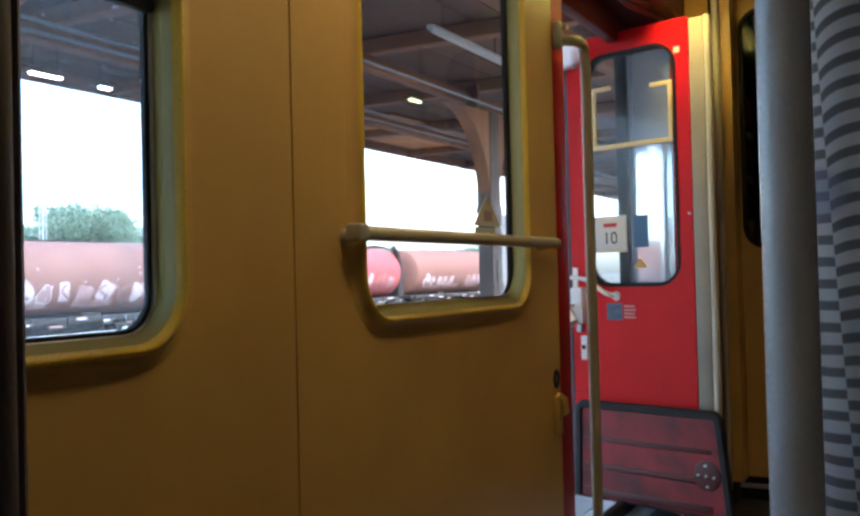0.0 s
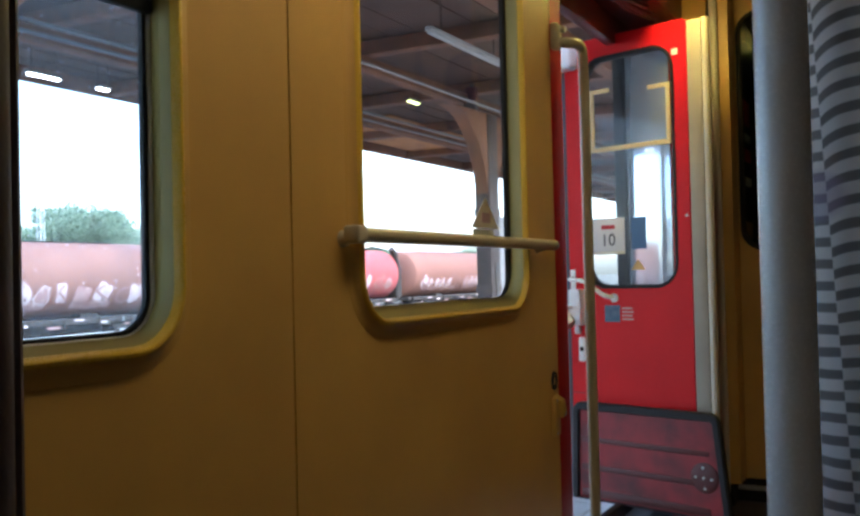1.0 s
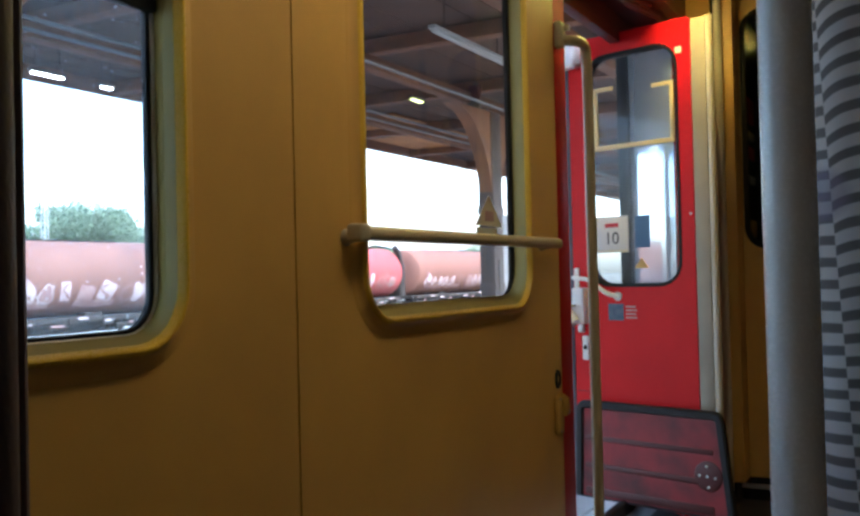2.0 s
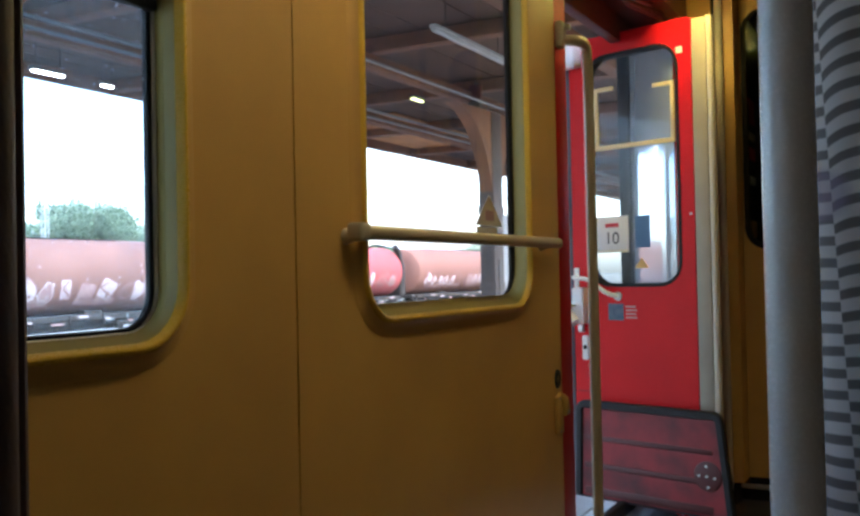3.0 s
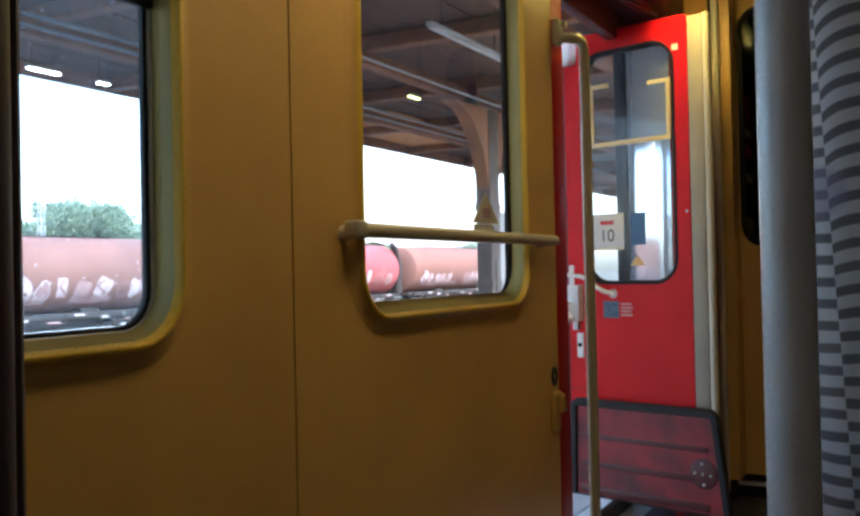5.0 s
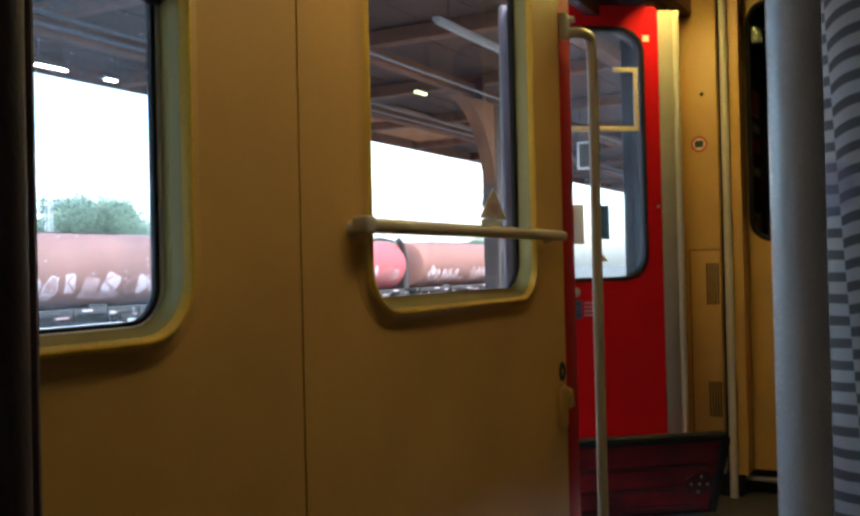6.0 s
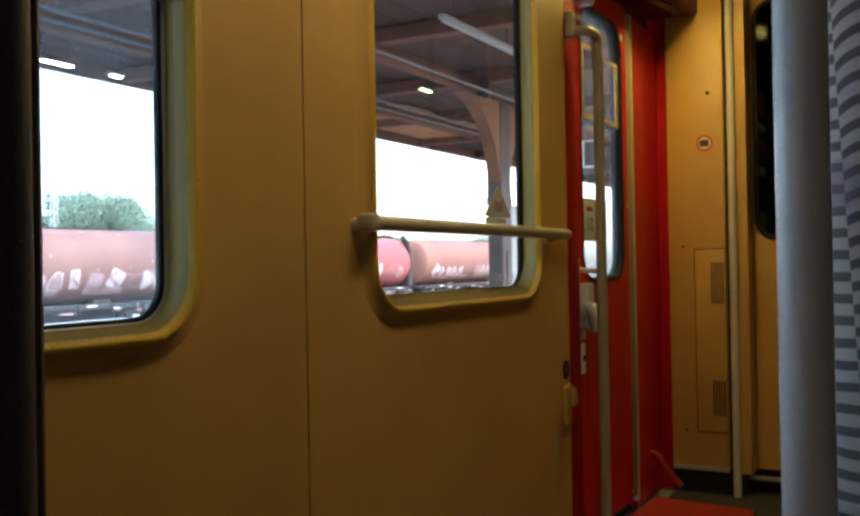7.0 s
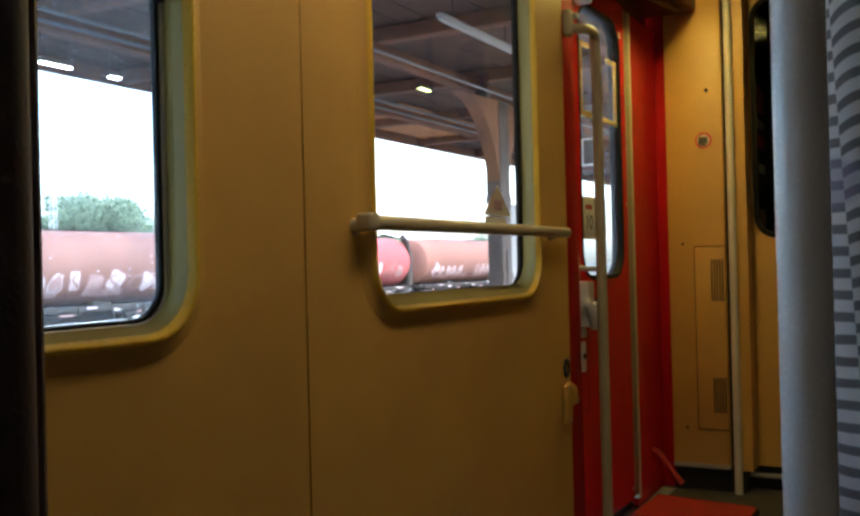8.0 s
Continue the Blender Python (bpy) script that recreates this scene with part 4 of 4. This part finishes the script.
# ---- freight train beyond the platform ----
def tank_wagon(y0, length, paint, label, letters):
    root = thing("tank_wagon", label, "freight wagon", "tank wagons", pose(-26.0, y0, 0))
    bm = bmesh.new()
    n = 40
    prof = [(0.0, 0.75), (0.05, 1.1), (0.14, 1.27), (0.3, 1.34), (length - 0.3, 1.34), (length - 0.14, 1.27), (length - 0.05, 1.1), (length, 0.75)]
    rows = loft(bm, [[(r * math.cos(2 * math.pi * k / n), y, 1.24 + r * math.sin(2 * math.pi * k / n)) for k in range(n)] for y, r in prof])
    bm.faces.new(rows[0])
    bm.faces.new(rows[-1])
    part("tank", bm, paint, root)
    part("chassis", boxed(-1.1, 1.1, 0.1, length - 0.1, -0.30, -0.10, bev=0.02), CHASSIS, root)
    part("underframe_gear", boxed(-0.9, 0.5, 2.7, length - 2.7, -0.95, -0.31, bev=0.03), CHASSIS, root, "dark brake gear under the frame")
    part("brake_cylinder", tubed([(0.75, length * 0.42, -0.62), (0.75, length * 0.52, -0.62)], 0.21, 14), CHASSIS, root)
    part("brake_rod", tubed([(0.95, 2.4, -0.72), (0.95, length - 2.4, -0.68)], 0.03, 6), CONDUIT, root, "pale brake rod")
    for k in range(int(length / 1.5)):
        part("frame_rib", boxed(1.101, 1.135, 0.8 + 1.5 * k, 0.88 + 1.5 * k, -0.46, -0.08, bev=0.008), CHASSIS, root)
    for y in (1.3, length - 1.3):
        for dy in (-0.9, 0.9):
            part("axle_box", boxed(0.98, 1.12, y + dy - 0.16, y + dy + 0.16, -0.86, -0.56, bev=0.03), CONDUIT, root, "grey axle box")
            part("leaf_spring", boxed(1.0, 1.09, y + dy - 0.55, y + dy + 0.55, -0.50, -0.40, bev=0.02), CHASSIS, root)
    for y in (1.3, length - 1.3):
        for dy in (-0.9, 0.9):
            for s in (-0.72, 0.72):
                part("wheel", tubed([(s - 0.06, y + dy, -0.71), (s + 0.06, y + dy, -0.71)], 0.46, 24), CHASSIS, root)
        part("bogie", boxed(-1.0, 1.0, y - 1.3, y + 1.3, -0.72, -0.45, bev=0.03), CHASSIS, root)
    for s in (-0.25, 1.0):
        part("saddle", boxed(-0.9, 0.9, length * 0.2 if s < 0 else length * 0.75, length * 0.25 if s < 0 else length * 0.8, -0.12, 0.03), CHASSIS, root)
    for s in (-0.1, length + 0.1):
        part("buffer", tubed([(0.85, s - 0.2, -0.2), (0.85, s + 0.2, -0.2)], 0.12, 12), CHASSIS, root)
    for k in range(14):
        u, v, w = 1.0 + (length - 2.0) * k / 13, -0.42 + 0.11 * ((k * 5) % 3), 0.10 + 0.06 * ((k * 7) % 4)
        part("marking_plate", boxed(1.101, 1.112, u - w, u + w, v, v + 0.07), SPRAY if k % 3 else SPRAY_DIM, root, "pale marking plate")
    # ladder and end platform
    lad = part("ladder", tubed([(1.0, length - 0.45, 2.62), (1.02, length - 0.05, 2.3), (1.02, length + 0.12, 1.6), (1.02, length + 0.12, -0.1)], 0.17, 10), CHASSIS, root, "dark end ladder and pipes")
    part("end_frame", boxed(-1.0, 1.0, length + 0.03, length + 0.75, -0.1, 1.75, bev=0.12, seg=3), CHASSIS, lad)
    part("walkway", boxed(-0.3, 0.3, 2.0, length - 2.0, 2.56, 2.60), CHASSIS, root)
    rng = random.Random(int(y0 * 10))

    def on_tank(u, z, out):
        a = math.asin(max(-0.99, min(0.99, (z - 1.24) / 1.34)))
        return ((1.34 + out) * math.cos(a), u, 1.24 + (1.34 + out) * math.sin(a))
    def ribbon(bm, path, half, out):
        """A sprayed stroke lying on the tank."""
        left, right = [], []
        for a, (u, z) in enumerate(path):
            p, q = path[max(a - 1, 0)], path[min(a + 1, len(path) - 1)]
            du, dz = q[0] - p[0], q[1] - p[1]
            k = half / max(1e-6, math.hypot(du, dz))
            left.append(bm.verts.new(on_tank(u - dz * k, z + du * k, out)))
            right.append(bm.verts.new(on_tank(u + dz * k, z - du * k, out)))
        for a in range(len(path) - 1):
            bm.faces.new((left[a], right[a], right[a + 1], left[a + 1]))

    # bubble letters: a pale filled body with a brighter outline of strokes
    y = 0.7
    while letters and y < length - 1.4:
        w, h, z0 = rng.uniform(0.45, 0.85), rng.uniform(0.5, 0.8), rng.uniform(0.36, 0.48)
        kind, lean = rng.choice((0, 1, 2, 3)), rng.uniform(-0.12, 0.18)
        ring = []
        for k in range(17):
            a = 2 * math.pi * k / 16
            bulge = 1 + 0.16 * math.sin((2 + kind) * a + y)
            ring.append((y + w / 2 + 0.5 * w * bulge * math.cos(a) + lean * (0.5 + 0.5 * math.sin(a)), z0 + h / 2 + 0.5 * h * bulge * math.sin(a)))
        bm = bmesh.new()
        if rng.random() < 0.9:
            mid = bm.verts.new(on_tank(y + w / 2 + lean / 2, z0 + h / 2, 0.016))
            rim = [bm.verts.new(on_tank(u, z, 0.012)) for u, z in ring[:16]]
            for k in range(16):
                bm.faces.new((mid, rim[k], rim[(k + 1) % 16]))
            part("spray_patch", bm, SPRAY if rng.random() < 0.65 else SPRAY_DIM, root, "pale sprayed letter body")
            bm = bmesh.new()
        ribbon(bm, ring, 0.024, 0.020)
        if kind == 1:
            ribbon(bm, [(y + 0.1 * w, z0), (y + 0.4 * w, z0 + 0.9 * h), (y + 0.6 * w, z0 + 0.2 * h), (y + 0.95 * w, z0 + h)], 0.04, 0.022)
        elif kind == 2:
            ribbon(bm, [(y + 0.5 * w + 0.3 * w * math.cos(0.5 * k), z0 + 0.15 * h + 0.07 * h * k) for k in range(11)], 0.045, 0.022)
        part("spray_stroke", bm, SPRAY_DIM if kind != 1 else SPRAY, root, "worn sprayed outline")
        y += w * rng.uniform(0.9, 1.1) + rng.choice((0.0, 0.0, 0.05, 0.3))
    for u in range(5):
        u0 = 0.9 + (length - 3.5) * u / 5 + rng.uniform(0, 0.6)
        bm = bmesh.new()
        lines = [[on_tank(u0 + 0.3 * f, z + rng.uniform(-0.05, 0.05), 0.006) for f in range(7)] for z in (0.26, 0.36, 0.48)]
        vs = [[bm.verts.new(c) for c in line] for line in lines]
        for r in range(2):
            for f in range(6):
                bm.faces.new((vs[r][f], vs[r][f + 1], vs[r + 1][f + 1], vs[r + 1][f]))
        part("spray_wash", bm, SPRAY_DIM, root, "thin mauve sprayed wash")
    return root


def freight_train():
    for y0, ln, paint, lb in ((11.1, 16.2, TANK_A, "weathered brown-red tank wagon with pale spray paint"), (29.1, 16.2, TANK_B, "weathered red tank wagon with pale spray paint"),
                              (47.1, 16.2, TANK_A, "weathered brown-red tank wagon with pale spray paint")):
        tank_wagon(y0, ln, paint, lb, True)


freight_train()


# ---- trees and masts in the distance ----
def tree(x, y, height, spread, seed):
    rng = random.Random(seed)
    root = thing("tree", "leafy green broad tree behind the tracks", "tree", "trees behind the tracks", pose(x, y, GROUND - 0.2))
    bm = tubed([(0, 0, 0), (0.1, 0, height * 0.3), (-0.05, 0.1, height * 0.6)], [0.3, 0.22, 0.1], 8)
    limbs = []
    for k in range(7):
        a = 2 * math.pi * k / 7 + rng.uniform(-0.3, 0.3)
        e = (math.cos(a) * spread * 0.6, math.sin(a) * spread * 0.6, height * rng.uniform(0.5, 0.85))
        tube(bm, [(0.05, 0, height * rng.uniform(0.25, 0.45)), e], [0.12, 0.03], 6)
        limbs.append(e)
    part("trunk", bm, BARK, root)
    clumps = [(rng.gauss(0, spread * 0.42), rng.gauss(0, spread * 0.42), height * rng.uniform(0.35, 0.86)) for _ in range(34)] + limbs
    verts, faces = [], []
    for cx, cy, cz in clumps:
        rr = spread * rng.uniform(0.22, 0.36)
        for _ in range(420):
            d = Vector((rng.gauss(0, 1), rng.gauss(0, 1), rng.gauss(0, 0.8))).normalized() * rr * rng.uniform(0.5, 1.05)
            c = Vector((cx, cy, cz)) + d
            s = rng.uniform(0.07, 0.15)
            u = Vector((rng.uniform(-1, 1), rng.uniform(-1, 1), rng.uniform(-1, 1))).normalized()
            v = u.orthogonal().normalized()
            i = len(verts)
            verts += [c + u * s, c + v * s * 0.6, c - u * s, c - v * s * 0.6]
            faces.append((i, i + 1, i + 2, i + 3))
    me = bpy.data.meshes.new("crown")
    me.from_pydata([tuple(p) for p in verts], [], faces)
    me.materials.append(LEAF)
    ob = new("crown", me)
    ob.parent = root


for tx, ty, th, ts, sd in ((-60, 49.0, 7.8, 3.2, 1), (-60, 53.0, 9.6, 4.2, 2), (-61, 57.4, 9.2, 4.0, 3), (-62, 61.6, 7.0, 3.2, 4), (-66, 44.0, 6.4, 3.0, 5), (-70, 68.0, 6.5, 3.2, 6),
                           (-75, 110.0, 7.5, 4.0, 7), (-75, 125.0, 7.0, 4.5, 8), (-75, 160.0, 8.0, 5.0, 9), (-75, 185.0, 8.0, 5.0, 10)):
    tree(tx, ty, th, ts, sd)


def mast(x, y, h, r):
    root = thing("catenary_mast", "slender grey lattice mast beside the tracks", "mast", "masts", pose(x, y, GROUND - 0.2))
    for sx in (-1, 1):
        for sy in (-1, 1):
            part("leg", tubed([(sx * r, sy * r, 0), (sx * r * 0.4, sy * r * 0.4, h)], 0.035, 6), CONDUIT, root)
    for k in range(int(h / 1.4)):
        z = 1.4 * k
        w = r * (1 - 0.6 * z / h)
        part("brace", tubed([(-w, -w, z), (w, w, z + 1.2)], 0.025, 5), CONDUIT, root)


def distant_shed(x, y0, y1, h):
    root = thing("station_shed", "low grey-blue shed far behind the tracks", "building", m=pose(x, y0, GROUND - 0.2))
    n = y1 - y0
    part("wall", boxed(-8, 8, 0, n, 0, h, bev=0.05), GREY_SHED, root)
    bm = bmesh.new()
    loft(bm, [[(-8.4, y, h), (8.4, y, h), (0, y, h + 1.8)] for y in (-0.4, n + 0.4)])
    part("roof", bm, ROOF_GREY, root, "pale grey pitched roof")
    for k in range(int(n / 5)):
        part("window", boxed(8.0, 8.06, 1.5 + 5 * k, 4.3 + 5 * k, h - 3.0, h - 1.2, bev=0.02), PRINT_NAVY, root, "dark shed window")


distant_shed(-118, 196, 262, 8.4)
mast(-50, 42.2, 15.5, 0.20)


# ---- pieces: platform pavers beside the door ----
def pavers(plat):
    me = finish(boxed(-0.196, 0.196, -0.196, 0.196, -0.03, 0.0, bev=0.006, seg=1), "paver", PAVER)
    for i in range(6):
        for j in range(26):
            ob = new("paver", me)
            ob.parent = plat
            ob.matrix_basis = pose(-1.06 - 0.4 * i, 1.0 + 0.4 * j, PLAT - 0.004 + 0.002 * ((i * 7 + j * 3) % 3))


pavers(PLATFORM)


# ---- what moves: the door folds shut and its step cover folds down ----
def motions():
    hinge = Vector((-0.115, 4.375))
    rows = ((0.0, 0.254, 3.942, 73.3, 0), (4.7, 0.254, 3.942, 73.3, 0), (5.1, 0.250, 3.932, 75.5, 2), (5.5, 0.216, 3.895, 90.0, 8), (5.8, 0.165, 3.862, 110.0, 18),
            (6.0, 0.121, 3.858, 128.0, 34), (6.1, 0.089, 3.850, 135.7, 41), (6.2, 0.053, 3.844, 142.9, 50), (6.3, 0.015, 3.834, 151.9, 71), (6.4, -0.016, 3.835, 161.5, 88),
            (6.5, -0.038, 3.826, 176.0, 90), (6.7, -0.040, 3.824, 178.5, 90), (8.0, -0.040, 3.824, 178.5, 90))
    walk(DOOR, [(t, pose(x, y, 0, 0, 0, a + 90)) for t, x, y, a, _ in rows])
    walk(STEP_COVER, [(t, pose(0, 0.045, 0.055, -f, 0, 0)) for t, _, _, _, f in rows])
    walk(FOLD, [(t, pose(hinge.x, hinge.y, 0, 0, 0, math.degrees(math.atan2(y - hinge.y, x - hinge.x)))) for t, x, y, _, _ in rows])


motions()
